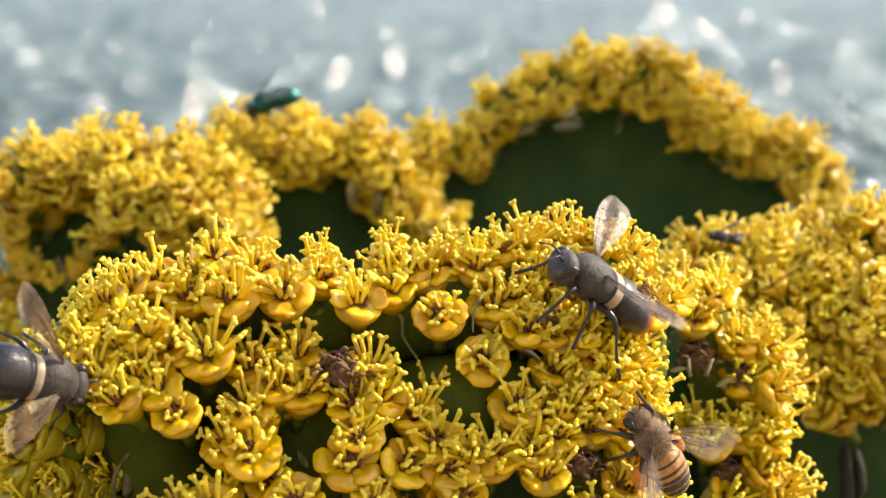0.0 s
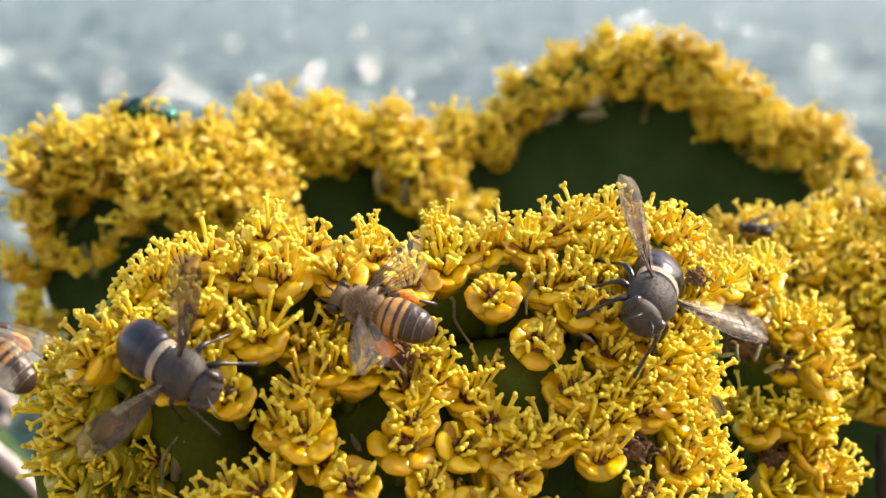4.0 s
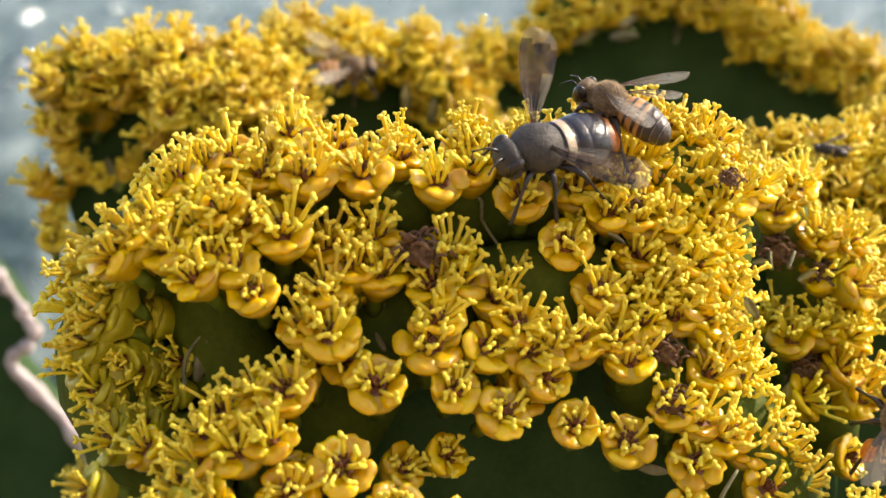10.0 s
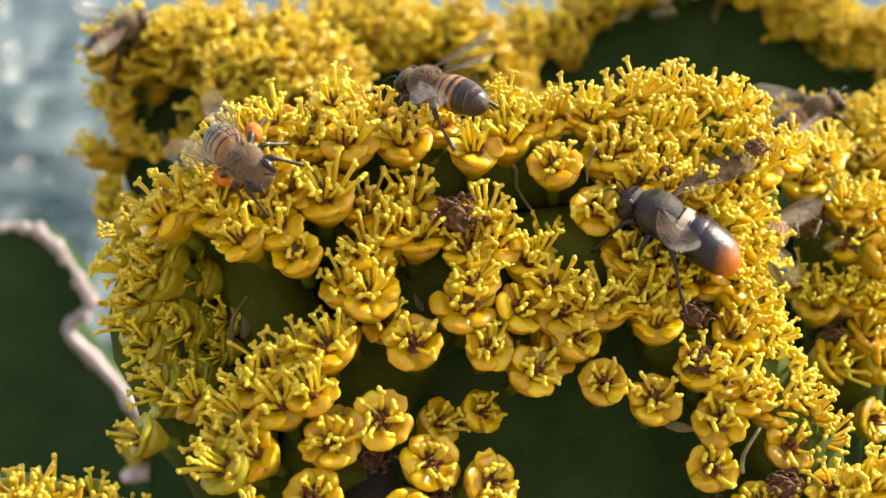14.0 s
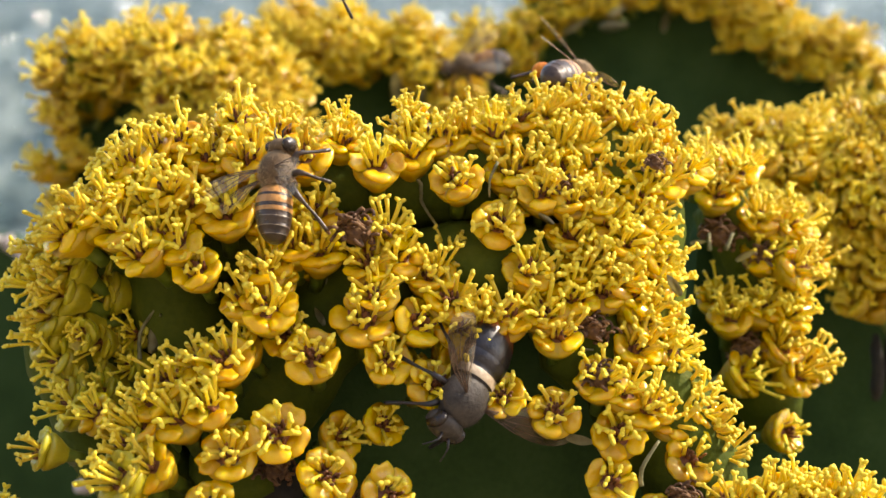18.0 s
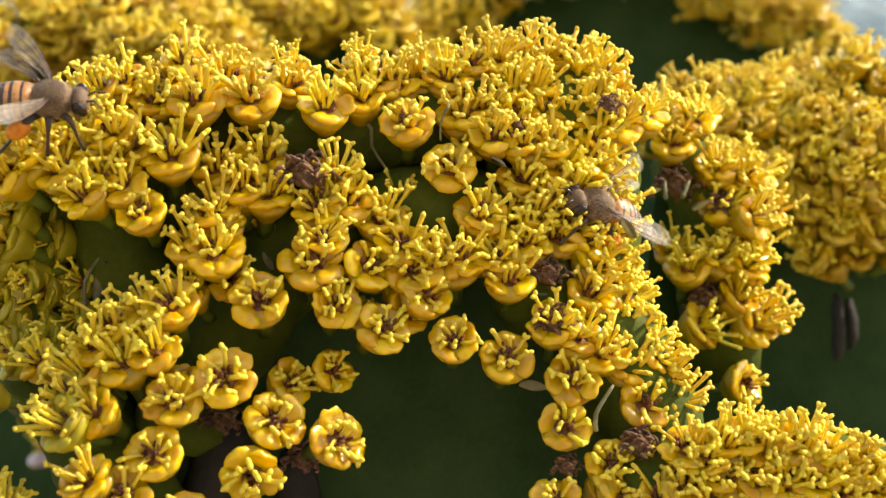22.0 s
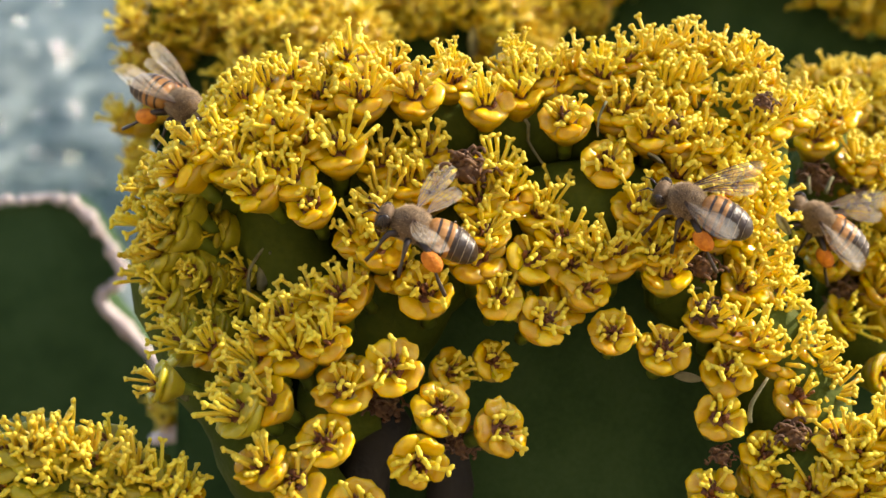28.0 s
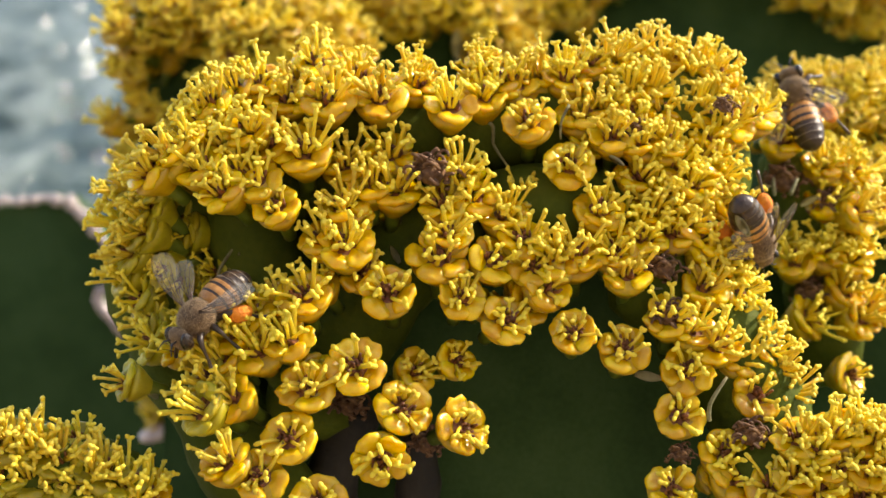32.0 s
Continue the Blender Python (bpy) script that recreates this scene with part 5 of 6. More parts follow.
    walk(fly_b, [
        (0.00, perch(-43.8, -9.7, 5.2, 106, -41, -15)), (0.50, perch(-42.0, -9.1, 6.2, 97, -1, -8)), (1.00, perch(-40.3, -8.5, 7.2, 92, 40, -7)),
        (1.50, perch(-39.9, -8.5, 6.7, 97, 49, -18)), (2.00, perch(-39.6, -6.9, 9.7, 63, 26, -49)), (2.50, perch(-39.3, -7.0, 9.8, 85, 51, -28)),
        (3.00, perch(-37.7, -7.2, 9.1, 111, 47, 0)), (3.50, perch(-36.0, -8.1, 6.6, 111, 45, -1)), (4.50, perch(-35.9, -10.4, 1.4, 142, 11, 18)),
        (5.00, perch(-37.5, -3.9, -2.9, 181, -10, 33)), (5.50, perch(-39.1, 2.6, -7.3, 226, -23, 37)), (6.00, perch(-38.9, -0.1, -10.9, 248, -23, 41)),
        (6.50, perch(-38.3, -16.2, -14.5, 234, -11, 22)), (7.50, perch(-58.2, -18.6, -20.7, 260, 0, 20)), (8.10, perch(-480.0, -108.0, 130.0, 260, 0, 20)),
        (9.70, perch(-480.0, -108.0, 130.0, 260, 0, 20)), (9.90, perch(-340.4, -78.8, 79.2, 313, -0, 17)), (10.10, perch(-200.8, -49.7, 28.5, 367, -0, -4)),
        (10.30, perch(-61.3, -20.5, -22.3, 420, -0, -27)), (11.00, perch(-52.9, -14.0, -21.0, 450, 0, -55)), (11.50, perch(-53.8, -13.3, -17.4, 430, -0, -53)),
        (11.62, perch(-56.9, -14.1, -16.6, 398, -7, -29)), (11.75, perch(-59.9, -14.8, -15.8, 365, -0, -6)), (11.88, perch(-62.9, -15.6, -15.0, 332, -6, 15)),
        (12.00, perch(-65.9, -16.4, -14.1, 300, -0, 36)), (12.60, perch(-480.0, -108.0, 130.0, 300, -0, 36)), (15.20, perch(-480.0, -108.0, 130.0, 300, -0, 36)),
        (15.50, perch(-261.4, -40.0, 85.7, 360, -0, 0)), (15.80, perch(-42.9, 27.9, 41.5, 420, -0, -27)), (16.30, perch(-28.1, 26.0, 32.3, 420, -0, -27)),
        (16.50, perch(-26.3, 25.0, 27.8, 420, -0, -27)), (16.90, perch(-28.5, 27.0, 36.9, 420, -0, -27)), (17.33, perch(-23.7, 23.6, 36.0, 373, -0, -7)),
        (17.77, perch(-18.8, 20.2, 35.2, 327, -0, 13)), (18.20, perch(-14.0, 16.9, 34.4, 280, 0, 20)), (18.50, perch(-17.5, 14.8, 24.6, 280, 0, 10)),
        (18.80, perch(-11.6, 16.9, 34.6, 300, -0, 17)), (19.50, perch(-480.0, -108.0, 130.0, 300, -0, 17)), (32.00, perch(-480.0, -108.0, 130.0, 300, -0, 17)),
    ])
    spread_wings(fly_b, [(0, 41), (1, 85), (2, 74), (3, 78), (32, 78)])
    walk(fly_c, [
        (0.00, perch(-330.0, -60.0, 150.0, 80, 0, -30)), (0.30, perch(-194.5, -26.9, 82.6, 46, -11, -43)), (0.60, perch(-59.1, 6.3, 15.2, 12, -27, -48)),
        (1.00, perch(-41.0, 6.0, 16.8, -73, -45, -7)), (1.25, perch(-28.6, 7.3, 20.9, -68, -34, 7)), (1.38, perch(-20.8, 7.6, 21.9, -109, -5, 51)),
        (1.50, perch(-13.1, 8.0, 22.8, -152, 20, 60)), (1.70, perch(-9.1, 11.2, 36.5, -112, 6, 54)), (1.90, perch(-5.2, 14.4, 50.1, -72, -1, 42)),
        (2.60, perch(-330.0, -60.0, 150.0, -60, -0, 36)), (32.00, perch(-330.0, -60.0, 150.0, -60, -0, 36)),
    ])
    spread_wings(fly_c, [(0, 43), (1, 43), (32, 43)])
    walk(bee_a, [
        (0.00, perch(23.1, -3.3, -5.8, -32, 18, 18)), (0.50, perch(18.5, -1.9, -0.6, -44, 16, 6)), (0.70, perch(14.7, -2.6, -0.4, -64, 9, -3)),
        (1.00, perch(12.7, -2.1, 1.9, -77, -3, 2)), (1.50, perch(15.5, -1.7, 2.7, -14, -9, 4)), (1.70, perch(18.0, -1.3, 3.2, -0, -23, 1)),
        (1.85, perch(12.6, -2.1, 3.7, -49, -21, 43)), (2.00, perch(7.0, -2.9, 4.2, -85, 3, 79)), (2.20, perch(3.7, -5.4, -0.6, -61, -22, 55)),
        (2.50, perch(0.2, -4.9, 1.3, -67, -22, 52)), (2.70, perch(-1.6, -4.6, 2.6, -13, -35, 0)), (3.00, perch(-4.1, -3.9, 4.3, -25, -34, 2)),
        (3.50, perch(-8.6, -3.4, 7.0, -67, -22, 26)), (4.50, perch(-20.1, -4.1, 9.2, -72, -11, 6)), (5.50, perch(-29.5, -5.1, 10.3, -80, -5, -28)),
        (6.00, perch(-33.1, -6.0, 9.4, -76, 4, -45)), (6.60, perch(-37.9, -7.3, 9.7, -33, -8, -6)), (7.00, perch(-37.7, -6.9, 10.9, -21, -36, -7)),
        (7.20, perch(-38.9, -5.8, 13.9, 5, -36, -24)), (7.80, perch(-37.4, -4.2, 17.0, 35, -53, -52)), (8.00, perch(-36.3, -3.6, 17.7, 46, -59, -64)),
        (9.00, perch(-34.7, -1.0, 17.4, 55, -63, -59)), (9.40, perch(-32.7, 22.6, 21.0, 34, -38, -33)), (9.80, perch(-29.5, 37.4, 42.7, 18, -12, -11)),
        (10.50, perch(-380.0, -84.0, 90.0, 20, -0, -16)), (32.00, perch(-380.0, -84.0, 90.0, 20, -0, -16)),
    ])
    spread_wings(bee_a, [(0, 53), (1, 37), (2, 70), (3, 53), (6, 88), (7, 62), (8, 46), (9, 32), (32, 32)])
    walk(bee_b, [
        (0.00, perch(405.0, -96.0, 110.0, -30, -0, 23)), (6.50, perch(405.0, -96.0, 110.0, -30, -0, 23)), (7.30, perch(44.7, -2.3, -15.6, -30, -4, 21)),
        (7.80, perch(28.6, -2.6, -10.3, -51, -11, 32)), (8.00, perch(24.5, 0.3, -1.4, -64, -13, 44)), (8.40, perch(21.6, -0.7, 1.9, -35, 4, 14)),
        (9.00, perch(20.0, 1.7, 6.4, -30, 30, 9)), (9.60, perch(17.6, 3.8, 12.2, -27, 1, 9)), (10.00, perch(10.3, 7.3, 17.8, -59, -18, 50)),
        (10.80, perch(-0.3, 6.2, 19.1, -88, 3, 66)), (11.00, perch(-0.9, 6.1, 18.9, -97, 10, 68)), (11.40, perch(-0.6, 5.7, 17.9, -83, -5, 37)),
        (12.00, perch(-6.1, 1.5, 16.0, -99, -50, -3)), (12.60, perch(-7.4, 3.3, 15.2, -116, -12, 42)), (13.00, perch(-7.5, 3.7, 16.2, -123, 13, 72)),
        (13.50, perch(-10.6, 2.9, 15.8, -108, -15, 67)), (14.00, perch(-14.3, 3.0, 17.1, -70, -34, 41)), (14.50, perch(-18.2, 2.7, 18.3, -37, -16, 14)),
        (15.00, perch(-19.7, -1.0, 13.4, 1, -4, -13)), (15.50, perch(-21.4, -4.6, 8.6, 41, -5, -27)), (16.50, perch(-24.8, -8.1, 2.5, 74, -24, -27)),
        (17.00, perch(-21.5, -6.7, 4.7, 35, -34, 9)), (17.50, perch(-21.5, -5.6, 7.2, 21, -14, -14)), (18.00, perch(-20.9, -4.8, 9.0, 5, -14, -46)),
        (18.50, perch(-20.3, -2.6, 13.8, 12, -38, -18)), (19.00, perch(-19.9, -0.4, 18.8, -22, -55, 43)), (19.50, perch(-20.2, -0.4, 19.2, -8, -58, 21)),
        (20.00, perch(-19.2, 0.2, 20.6, 2, -57, 4)), (21.00, perch(-20.4, 0.6, 20.4, -44, -42, 5)), (21.50, perch(-19.3, 2.7, 26.9, -21, -20, -3)),
        (22.00, perch(-18.2, 5.8, 37.4, 0, -0, 0)), (22.70, perch(-405.0, -96.0, 110.0, 0, -0, 0)), (32.00, perch(-405.0, -96.0, 110.0, 0, -0, 0)),
    ])
    spread_wings(bee_b, [(0, 50), (9, 50), (10, 41), (11, 41), (12, 54), (13, 31), (14, 50), (17, 43), (18, 76), (19, 22), (20, 22), (32, 22)])
    walk(bee_c, [
        (0.00, perch(-430.0, -108.0, 130.0, 80, 0, -40)), (18.40, perch(-430.0, -108.0, 130.0, 80, 0, -40)), (19.20, perch(-62.1, -4.2, 8.6, 83, 3, -39)),
        (20.00, perch(-44.8, -4.8, 10.2, 84, 14, -37)), (20.50, perch(-42.3, -3.5, 12.4, 64, -16, -54)), (21.00, perch(-36.9, -1.6, 15.1, 55, -47, -67)),
        (21.50, perch(-38.7, -4.7, 13.9, 69, -22, -56)), (22.00, perch(-40.4, -5.4, 11.9, 90, -0, -39)), (22.50, perch(-38.0, -3.9, 15.7, 104, 15, -43)),
        (23.00, perch(-30.7, -3.3, 15.5, 119, 31, -38)), (23.20, perch(-31.3, -3.7, 14.5, 118, 29, -37)), (23.90, perch(-26.8, -6.0, 7.6, 123, 24, -22)),
        (24.00, perch(-25.8, -5.8, 7.7, 124, 24, -16)), (24.50, perch(-25.5, -5.8, 7.2, 101, 24, -20)), (25.00, perch(-26.0, -5.4, 8.1, 105, 30, -18)),
        (25.50, perch(-21.2, -4.7, 8.9, 131, 17, -29)), (26.00, perch(-14.2, -3.9, 9.0, 186, 40, -21)), (26.50, perch(-14.3, -5.7, 4.6, 179, 37, -24)),
        (27.30, perch(-16.1, -7.9, 0.3, 261, 30, 49)), (28.50, perch(-17.4, -9.7, -3.2, 300, -2, 56)), (29.00, perch(-19.0, -9.4, -2.3, 303, -6, 49)),
        (29.50, perch(-24.6, -8.6, 0.9, 306, -12, 22)), (29.70, perch(-26.7, -6.7, 0.3, 255, -16, 42)), (30.00, perch(-28.1, -7.1, -0.5, 239, -34, 53)),
        (30.50, perch(-28.9, -7.2, 0.2, 238, -17, 60)), (31.00, perch(-30.9, -6.5, -3.4, 230, 2, 59)), (31.40, perch(-33.1, -7.6, -5.5, 226, 12, 56)),
        (32.00, perch(-37.3, -10.5, -11.0, 222, 27, 47)),
    ])
    spread_wings(bee_c, [(0, 74), (21, 74), (22, 55), (23, 51), (24, 48), (25, 40), (26, 48), (29, 85), (31, 54), (32, 66)])
    walk(bee_d, [
        (0.00, perch(-455.0, -60.0, 150.0, 60, -0, -36)), (16.60, perch(-455.0, -60.0, 150.0, 60, -0, -36)), (17.40, perch(6.8, 27.5, 42.3, 69, -24, -31)),
        (18.00, perch(13.8, 21.4, 18.4, 85, -61, -42)), (18.50, perch(24.2, 8.9, 17.2, 146, -10, -74)), (18.75, perch(27.6, 7.3, 14.6, 151, 26, -55)),
        (19.00, perch(31.0, 5.8, 12.1, 181, 56, -16)), (19.50, perch(27.4, 5.4, 12.0, 179, 34, -38)), (20.00, perch(23.0, 4.6, 10.9, 164, 30, -73)),
        (20.25, perch(23.9, 2.2, 5.6, 127, -29, -75)), (20.50, perch(24.8, -0.2, 0.1, 40, -41, -2)), (20.75, perch(24.3, 2.3, -3.3, -3, 4, 33)),
        (21.00, perch(23.7, 4.6, -6.7, -50, 49, 28)), (21.50, perch(21.6, 5.1, -5.4, -60, 45, 37)), (22.00, perch(21.8, 4.0, -1.9, -75, 40, 43)),
        (22.25, perch(22.9, 1.3, -2.1, -109, 48, 14)), (22.50, perch(24.1, -1.4, -2.4, -133, 24, -6)), (22.75, perch(24.2, 0.7, -3.3, -139, -10, 2)),
        (23.00, perch(24.2, 2.8, -4.3, -151, -43, 19)), (23.25, perch(23.5, 1.5, -3.8, -115, -6, 7)), (23.50, perch(22.9, 0.2, -3.2, -81, 27, 15)),
        (24.00, perch(21.0, -1.2, -0.7, -26, 31, 44)), (24.50, perch(19.1, -0.9, 0.7, -52, 47, 31)), (25.00, perch(20.4, 3.8, -0.7, -95, 46, 4)),
        (26.00, perch(23.9, 6.3, -5.9, -80, 52, -0)), (26.50, perch(25.2, 3.9, -6.4, -84, 24, 25)), (28.50, perch(37.2, 16.1, -5.3, -40, -0, 28)),
        (29.00, perch(41.8, 18.5, -2.8, -15, -0, 12)), (29.70, perch(39.5, 16.0, 3.1, 10, -0, -8)), (30.00, perch(40.7, 16.1, 3.7, -25, -0, 16)),
        (30.25, perch(40.4, 15.8, 4.0, 21, -8, 18)), (30.50, perch(40.2, 15.4, 4.2, 68, -16, 14)), (31.00, perch(43.7, 18.6, 1.2, 143, -33, 2)),
        (31.25, perch(42.1, 18.6, 2.9, 101, -23, 5)), (31.50, perch(40.6, 18.5, 4.6, 61, -14, -1)), (31.75, perch(37.6, 20.8, 6.3, 25, -16, -12)),
        (32.00, perch(34.5, 23.0, 8.0, -13, -25, -21)),
    ])
    spread_wings(bee_d, [(0, 42), (19, 42), (20, 79), (21, 40), (22, 40), (23, 18), (24, 38), (25, 23), (26, 35), (32, 41)])
    walk(bee_e, [
        (0.00, perch(-480.0, -72.0, 170.0, 170, 0, -8)), (21.30, perch(-480.0, -72.0, 170.0, 170, 0, -8)), (22.10, perch(11.0, 12.6, 37.6, 169, 3, -12)),
        (22.30, perch(13.6, 7.0, 19.5, 201, 13, 15)), (22.50, perch(16.2, 1.4, 1.3, 235, 22, 42)), (23.00, perch(14.0, 1.0, 3.3, 243, 42, 46)),
        (23.50, perch(12.8, -1.3, 3.4, 223, 44, 34)), (24.00, perch(11.6, -1.4, 3.5, 205, 55, 26)), (25.00, perch(7.6, -3.0, 2.0, 212, 42, 47)),
        (25.50, perch(6.4, -4.4, -1.0, 240, -1, 57)), (26.00, perch(4.9, -5.5, -3.2, 281, -26, 31)), (26.50, perch(4.9, -5.2, -2.5, 279, -21, 36)),
        (27.50, perch(10.3, -3.7, -0.9, 288, -15, 36)), (28.50, perch(15.5, -2.5, -0.0, 294, -7, 38)), (29.00, perch(11.8, 0.1, 2.1, 280, -0, 50)),
        (29.50, perch(13.3, 0.9, 3.1, 276, -13, 60)), (29.70, perch(17.0, -1.1, 2.2, 316, -29, 21)), (30.00, perch(16.2, -0.3, 4.1, 348, -38, -11)),
        (30.50, perch(17.6, -0.4, 3.7, 425, -39, -16)), (31.00, perch(22.1, 4.4, -0.9, 462, -48, 5)), (31.20, perch(22.9, 3.6, -2.0, 407, -26, 43)),
        (31.40, perch(23.7, 2.8, -3.1, 374, 10, 49)), (31.55, perch(24.3, 2.6, -3.9, 313, 32, 20)), (31.70, perch(24.9, 2.5, -4.5, 251, 11, -20)),
        (31.85, perch(25.5, 3.0, -4.9, 207, -20, -27)), (32.00, perch(26.2, 3.4, -5.3, 149, -46, -3)),
    ])
    spread_wings(bee_e, [(0, 44), (23, 44), (24, 21), (25, 34), (26, 41), (29, 30), (30, 26), (32, 26)])
    walk(bee_f, [
        (0.00, perch(-330.0, -84.0, 190.0, 90, 0, -85)), (28.50, perch(-330.0, -84.0, 190.0, 90, 0, -85)), (29.30, perch(-77.8, -12.2, -3.6, 85, 5, -83)),
        (30.00, perch(-55.2, -11.3, 0.9, 77, 16, -75)), (30.20, perch(-51.5, -9.3, 3.6, 66, 13, -74)), (30.33, perch(-56.8, -7.2, 8.0, 20, 8, -64)),
        (30.40, perch(-59.4, -6.2, 10.3, 0, -4, -24)), (30.47, perch(-61.9, -5.2, 12.5, -23, 1, 17)), (30.60, perch(-67.2, -3.1, 16.9, -67, -4, 51)),
        (31.00, perch(-79.3, -1.0, 21.7, -60, -0, 56)), (31.70, perch(-330.0, -84.0, 190.0, -60, -0, 56)), (32.00, perch(-330.0, -84.0, 190.0, -60, -0, 56)),
    ])
    walk(bee_g, [
        (0.00, perch(-355.0, -96.0, 90.0, 110, 0, -38)), (11.30, perch(-355.0, -96.0, 90.0, 110, 0, -38)), (12.10, perch(-69.7, 11.2, 7.8, 110, 0, -38)),
        (12.60, perch(-38.3, 1.3, 6.1, 120, 0, -31)), (13.00, perch(-38.1, 0.9, 7.1, 125, 0, -25)), (13.80, perch(-38.1, -5.4, 11.8, 128, 33, -1)),
        (14.00, perch(-36.2, -6.0, 10.6, 129, 42, 6)), (14.50, perch(-35.2, -6.4, 7.7, 118, 21, -15)), (14.73, perch(-38.7, -6.2, 8.9, 58, 7, -30)),
        (14.97, perch(-42.3, -5.9, 10.1, -0, -0, -1)), (15.20, perch(-45.9, -5.9, 11.3, -60, -0, 27)), (15.80, perch(-72.4, -4.1, 17.4, -60, -0, 27)),
        (16.40, perch(-355.0, -96.0, 90.0, -60, -0, 27)), (24.02, perch(-355.0, -96.0, 90.0, -60, -0, 27)), (24.12, perch(-261.0, -56.6, 64.7, -13, -0, 8)),
        (24.22, perch(-167.0, -17.3, 39.4, 33, -0, -22)), (24.32, perch(-73.0, 22.1, 14.0, 80, 0, -40)), (24.50, perch(-57.1, 68.1, 5.7, 80, 0, -40)),
        (25.00, perch(-55.5, 69.3, 11.2, 90, 0, -40)), (25.60, perch(-50.1, 40.5, 10.4, 90, 0, -40)), (26.00, perch(-45.0, 18.6, 6.7, 80, -0, -45)),
        (26.50, perch(-45.6, 16.6, 6.3, 100, 0, -45)), (28.50, perch(-48.0, 10.8, 9.7, 121, 23, -38)), (29.00, perch(-45.7, 9.6, 7.6, 106, 43, -42)),
        (29.25, perch(-46.4, 9.7, 7.6, 138, 42, -19)), (29.50, perch(-47.0, 9.6, 7.7, 168, 41, 10)), (30.00, perch(-47.2, 5.4, 6.0, 213, 45, 65)),
        (30.20, perch(-49.5, 5.9, 6.5, 221, 33, 69)), (30.60, perch(-71.2, 10.0, 14.0, 268, 3, 71)), (31.00, perch(-84.2, 12.1, 20.9, 280, 0, 50)),
        (31.70, perch(-355.0, -96.0, 90.0, 280, 0, 50)), (32.00, perch(-355.0, -96.0, 90.0, 280, 0, 50)),
    ])
    spread_wings(bee_g, [(0, 21), (14, 21), (29, 17), (30, 27), (32, 27)])
    walk(bee_h, [
        (0.00, perch(380.0, -108.0, 110.0, -60, -0, 36)), (7.40, perch(380.0, -108.0, 110.0, -60, -0, 36)), (8.20, perch(50.7, -3.8, -17.7, -60, -0, 36)),
        (9.00, perch(36.2, -2.7, -12.9, -70, -0, 38)), (9.60, perch(31.2, -2.8, -13.3, -80, 0, 40)), (9.83, perch(36.7, -3.3, -15.4, -33, -0, 25)),
        (10.07, perch(42.2, -3.7, -17.6, 13, -0, -11)), (10.30, perch(47.7, -4.2, -19.8, 60, -0, -36)), (10.75, perch(47.1, -2.3, -15.9, 0, -0, 0)),
        (11.20, perch(46.4, -0.4, -12.0, -60, -0, 36)), (12.00, perch(27.1, 5.2, -11.5, -20, -0, 16)), (12.60, perch(25.2, 1.6, -6.1, -44, 31, 22)),
        (13.00, perch(25.1, -1.7, -2.2, -78, 47, -4)), (14.00, perch(24.7, 10.0, -0.7, -81, 51, -6)), (14.50, perch(35.1, 9.0, 0.3, -59, 28, 18)),
        (14.85, perch(45.0, 8.5, 3.0, 1, 6, 6)), (15.20, perch(54.3, 7.8, 6.1, 60, -0, -36)), (15.80, perch(380.0, -108.0, 110.0, 60, -0, -36)),
        (18.80, perch(380.0, -108.0, 110.0, 60, -0, -36)), (19.00, perch(276.5, -69.4, 74.3, 10, -0, -13)), (19.10, perch(224.7, -50.3, 56.4, -14, -7, 19)),
        (19.20, perch(172.8, -31.2, 38.6, -38, -0, 51)), (19.40, perch(69.2, 7.1, 3.0, -86, -1, 75)), (20.00, perch(47.3, 5.0, 0.5, -80, -2, 71)),
        (20.17, perch(54.7, 5.7, 1.5, -32, -2, 56)), (20.25, perch(58.3, 6.1, 2.0, -7, -10, 18)), (20.33, perch(62.0, 6.5, 2.6, 17, -1, -20)),
        (20.50, perch(69.3, 7.2, 3.6, 65, 1, -57)), (21.20, perch(380.0, -108.0, 110.0, 60, -0, -56)), (32.00, perch(380.0, -108.0, 110.0, 60, -0, -56)),
    ])
    spread_wings(bee_h, [(0, 33), (13, 33), (14, 31), (20, 44), (32, 44)])
    walk(bee_i, [
        (0.00, perch(-405.0, -60.0, 130.0, 0, -0, 0)), (1.20, perch(-405.0, -60.0, 130.0, 0, -0, 0)), (2.00, perch(-15.0, -13.5, -21.5, 0, -0, 0)),
        (2.50, perch(-19.9, -12.7, -12.2, 1, -22, 3)), (3.00, perch(-22.4, -11.7, -6.1, -5, -44, 12)), (3.50, perch(-45.3, -9.6, 5.0, 1, -22, 3)),
        (4.20, perch(-66.8, -8.1, 7.1, -60, -0, 27)), (4.90, perch(-405.0, -60.0, 130.0, -60, -0, 27)), (32.00, perch(-405.0, -60.0, 130.0, -60, -0, 27)),
    ])
    spread_wings(bee_i, [(0, 18), (3, 18), (32, 18)])
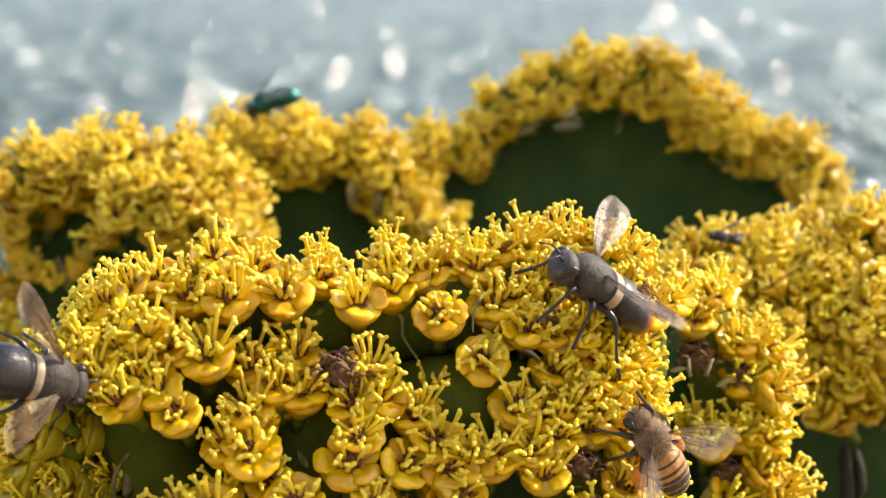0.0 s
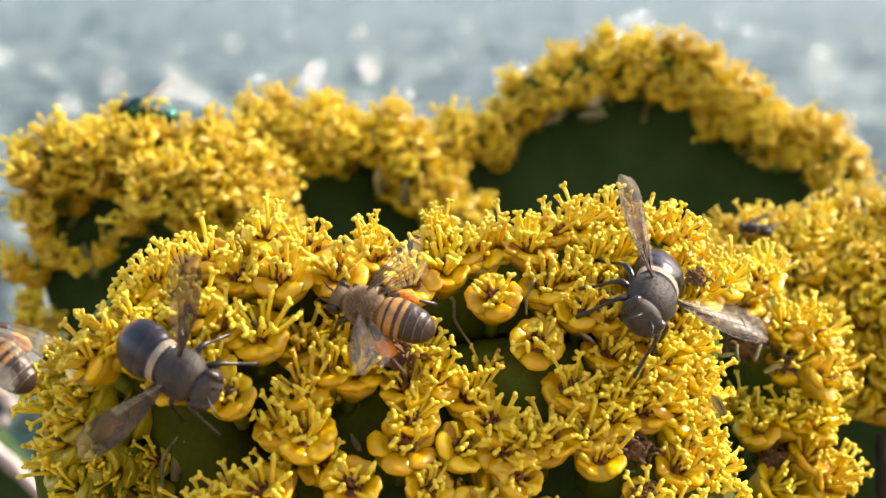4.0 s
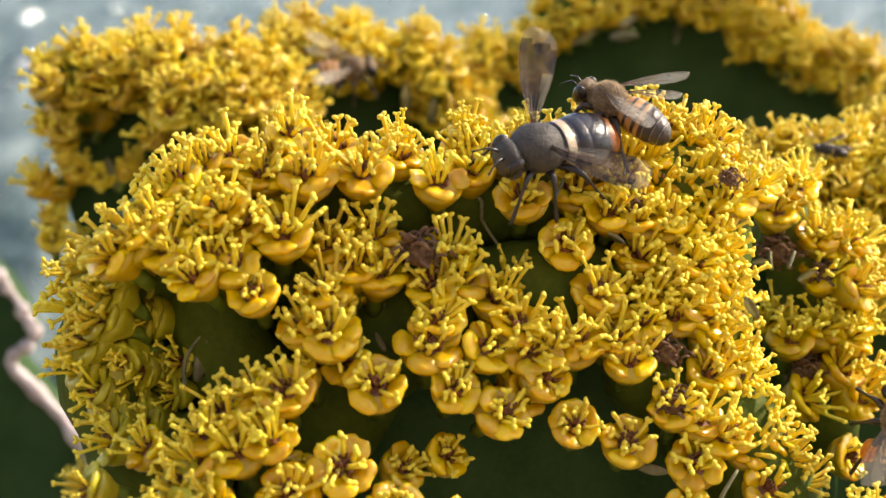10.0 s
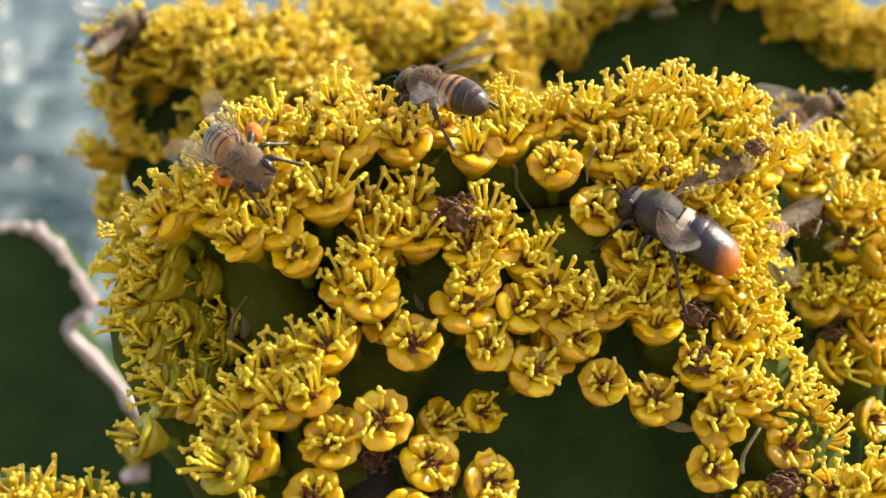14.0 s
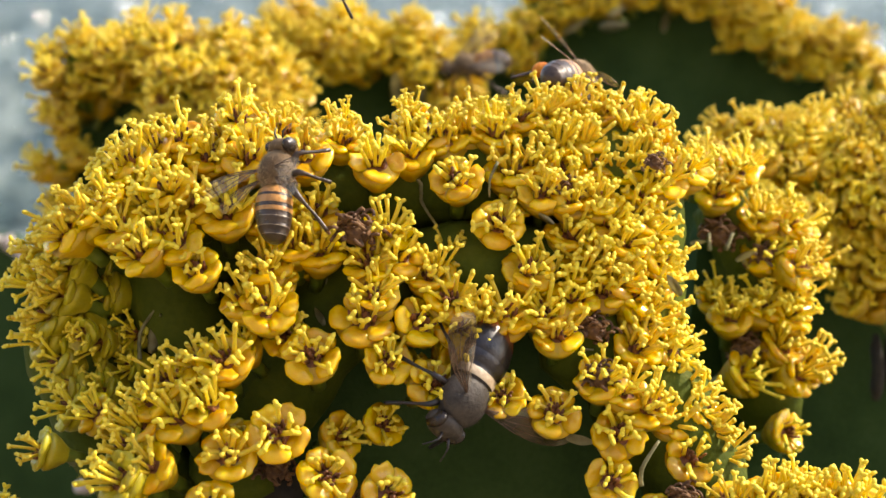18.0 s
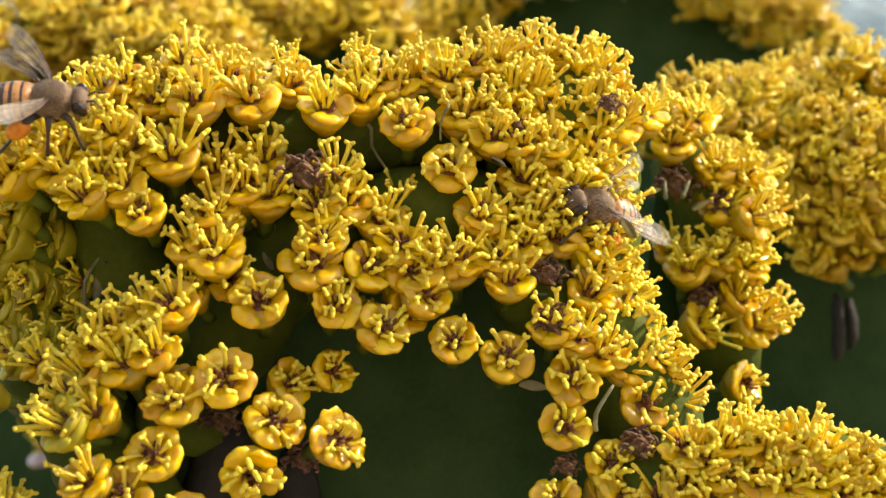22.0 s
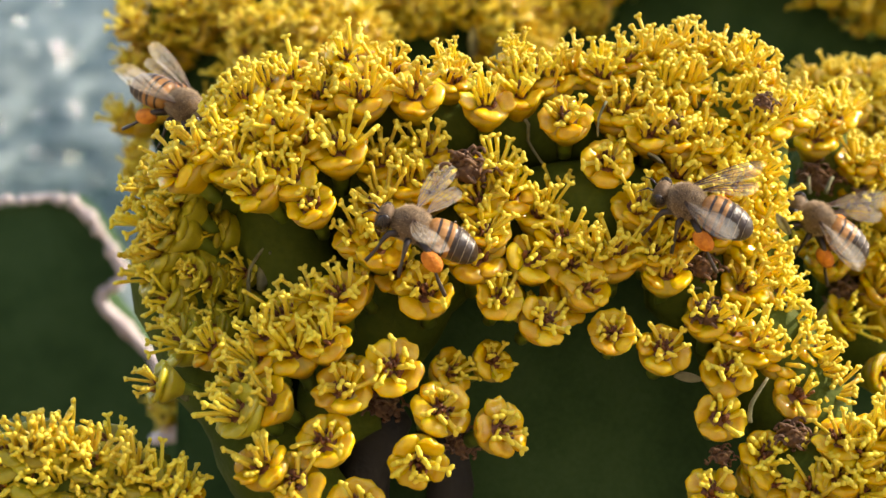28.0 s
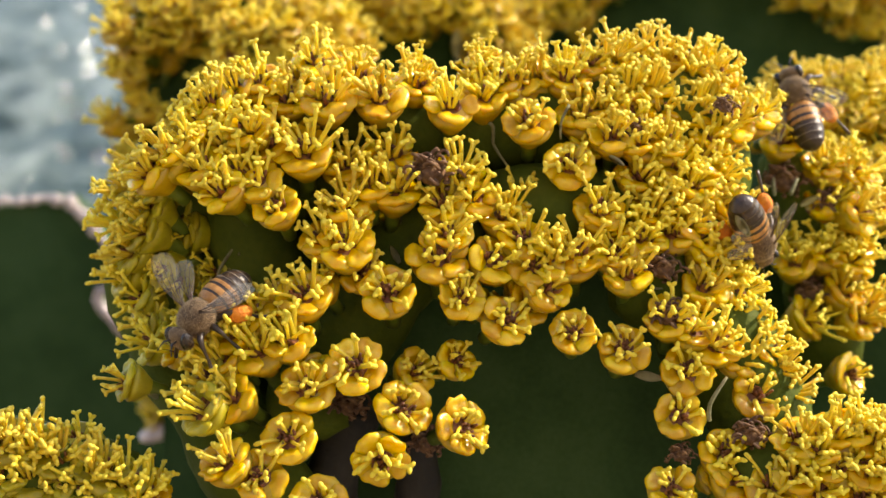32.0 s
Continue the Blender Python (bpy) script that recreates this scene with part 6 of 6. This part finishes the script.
    walk(bee_j, [
        (0.00, perch(-430.0, -72.0, 150.0, 60, -0, -36)), (6.40, perch(-430.0, -72.0, 150.0, 60, -0, -36)), (7.20, perch(-52.6, 82.1, 26.7, 60, -0, -36)),
        (7.80, perch(-42.7, 83.4, 14.8, 70, -0, -38)), (8.00, perch(-37.2, 83.7, 16.0, 80, 0, -40)), (9.00, perch(-30.8, 87.9, 17.7, 60, -0, -36)),
        (10.00, perch(-20.8, 90.9, 14.1, 80, 0, -40)), (11.00, perch(-16.7, 90.6, 12.7, 90, 0, -40)), (12.00, perch(-25.2, 91.5, 16.7, 60, -0, -36)),
        (12.60, perch(-29.2, 95.9, 37.5, 0, -0, 0)), (13.50, perch(-64.2, 83.0, 15.8, 60, -0, -36)), (14.00, perch(-63.5, 83.0, 16.7, 60, -0, -36)),
        (14.50, perch(-61.9, 83.0, 17.8, 60, -0, -36)), (15.30, perch(-430.0, -72.0, 150.0, 60, -0, -36)), (23.70, perch(-430.0, -72.0, 150.0, 60, -0, -36)),
        (24.50, perch(-53.4, 80.0, 11.1, 80, 0, -40)), (25.00, perch(-54.5, 80.0, 11.8, 80, 0, -40)), (25.50, perch(-56.5, 80.0, 15.5, 80, 0, -40)),
        (26.20, perch(-430.0, -72.0, 150.0, 60, -0, -36)), (29.80, perch(-430.0, -72.0, 150.0, 60, -0, -36)), (30.50, perch(-27.8, 99.0, 13.4, 90, 0, -40)),
        (31.00, perch(-25.1, 99.0, 11.4, 90, 0, -40)), (31.50, perch(-27.1, 99.0, 15.6, 90, 0, -40)), (31.75, perch(-228.5, 13.5, 82.8, 45, -8, -20)),
        (32.00, perch(-430.0, -72.0, 150.0, 0, -0, 0)),
    ])
    walk(bee_k, [
        (0.00, perch(-455.0, -84.0, 170.0, 40, -0, -28)), (4.70, perch(-455.0, -84.0, 170.0, 40, -0, -28)), (5.50, perch(1.9, 103.4, 18.6, 40, -0, -28)),
        (6.00, perch(5.7, 103.3, 18.2, 60, -0, -36)), (7.00, perch(3.9, 100.3, 22.0, 10, -0, -8)), (7.50, perch(6.0, 105.7, 47.6, 10, -0, -8)),
        (8.10, perch(-455.0, -84.0, 170.0, 10, -0, -8)), (12.90, perch(-455.0, -84.0, 170.0, 40, -0, -28)), (13.50, perch(34.6, 48.0, 7.7, 60, -0, -36)),
        (14.00, perch(38.9, 48.0, 8.4, 60, -0, -36)), (14.50, perch(40.5, 48.0, 9.2, 60, -0, -36)), (15.20, perch(-455.0, -84.0, 170.0, 40, -0, -28)),
        (16.40, perch(-455.0, -84.0, 170.0, 10, -0, -8)), (16.60, perch(-302.0, -21.4, 126.1, 63, -0, -37)), (16.80, perch(-148.9, 41.2, 82.3, 117, 0, -37)),
        (17.00, perch(4.1, 103.7, 38.4, 170, 0, -8)), (17.50, perch(3.6, 101.0, 25.6, 215, 0, 26)), (18.00, perch(3.0, 98.3, 12.8, 260, 0, 40)),
        (19.00, perch(-6.6, 99.0, 16.1, 240, 0, 36)), (20.00, perch(-19.5, 95.4, 17.1, 270, 0, 40)), (21.00, perch(-22.3, 98.6, 32.3, 330, -0, 23)),
        (21.70, perch(-455.0, -84.0, 170.0, 330, -0, 23)), (32.00, perch(-455.0, -84.0, 170.0, 330, -0, 23)),
    ])
    walk(green_fly, [
        (0.00, perch(-23.9, 100.7, 24.2, -110, 0, 58)), (1.00, perch(-27.2, 101.3, 26.8, -80, -0, 60)), (1.50, perch(-32.0, 101.2, 26.6, -90, 0, 60)),
        (2.00, perch(-36.6, 94.6, 22.2, -90, 0, 60)), (3.00, perch(-43.4, 90.5, 21.0, -80, -0, 60)), (6.00, perch(-51.2, 90.8, 22.4, -80, -0, 60)),
        (7.00, perch(-54.3, 90.6, 21.4, -70, -0, 58)), (8.00, perch(-63.3, 89.3, 15.5, -110, 0, 58)), (8.50, perch(-64.1, 89.4, 15.8, -45, -0, 51)),
        (8.75, perch(-64.5, 89.4, 15.9, -13, -12, 10)), (9.00, perch(-64.9, 89.4, 16.0, 20, -0, -31)), (10.00, perch(-66.4, 88.8, 13.2, 20, -0, -31)),
        (11.00, perch(-67.4, 88.6, 12.0, 20, -0, -31)), (12.00, perch(-70.5, 89.0, 13.9, 20, -0, -31)), (13.00, perch(-64.0, 89.7, 17.0, 20, -0, -31)),
        (13.70, perch(-405.0, -60.0, 110.0, 20, -0, -31)), (32.00, perch(-405.0, -60.0, 110.0, 20, -0, -31)),
    ])
    walk(small_fly, [
        (0.00, perch(42.0, 48.5, 9.2, -80, -0, 60)), (1.00, perch(42.4, 48.5, 8.7, -80, -0, 60)), (2.00, perch(41.8, 48.5, 8.7, -80, -0, 60)),
        (3.00, perch(40.5, 48.5, 8.9, -80, -0, 60)), (6.00, perch(42.8, 48.5, 7.8, -80, -0, 60)), (7.00, perch(44.3, 48.5, 7.9, -80, -0, 60)),
        (8.00, perch(45.3, 48.5, 8.1, -80, -0, 60)), (9.00, perch(45.6, 48.5, 7.8, -80, -0, 60)), (10.00, perch(46.5, 48.5, 7.3, -80, -0, 60)),
        (11.00, perch(48.2, 48.5, 6.4, -80, -0, 60)), (12.00, perch(49.9, 48.5, 6.8, -80, -0, 60)), (12.50, perch(-177.6, -5.8, 58.4, -30, -22, 14)),
        (13.00, perch(-405.0, -60.0, 110.0, 20, -0, -31)), (32.00, perch(-405.0, -60.0, 110.0, 20, -0, -31)),
    ])


motions()
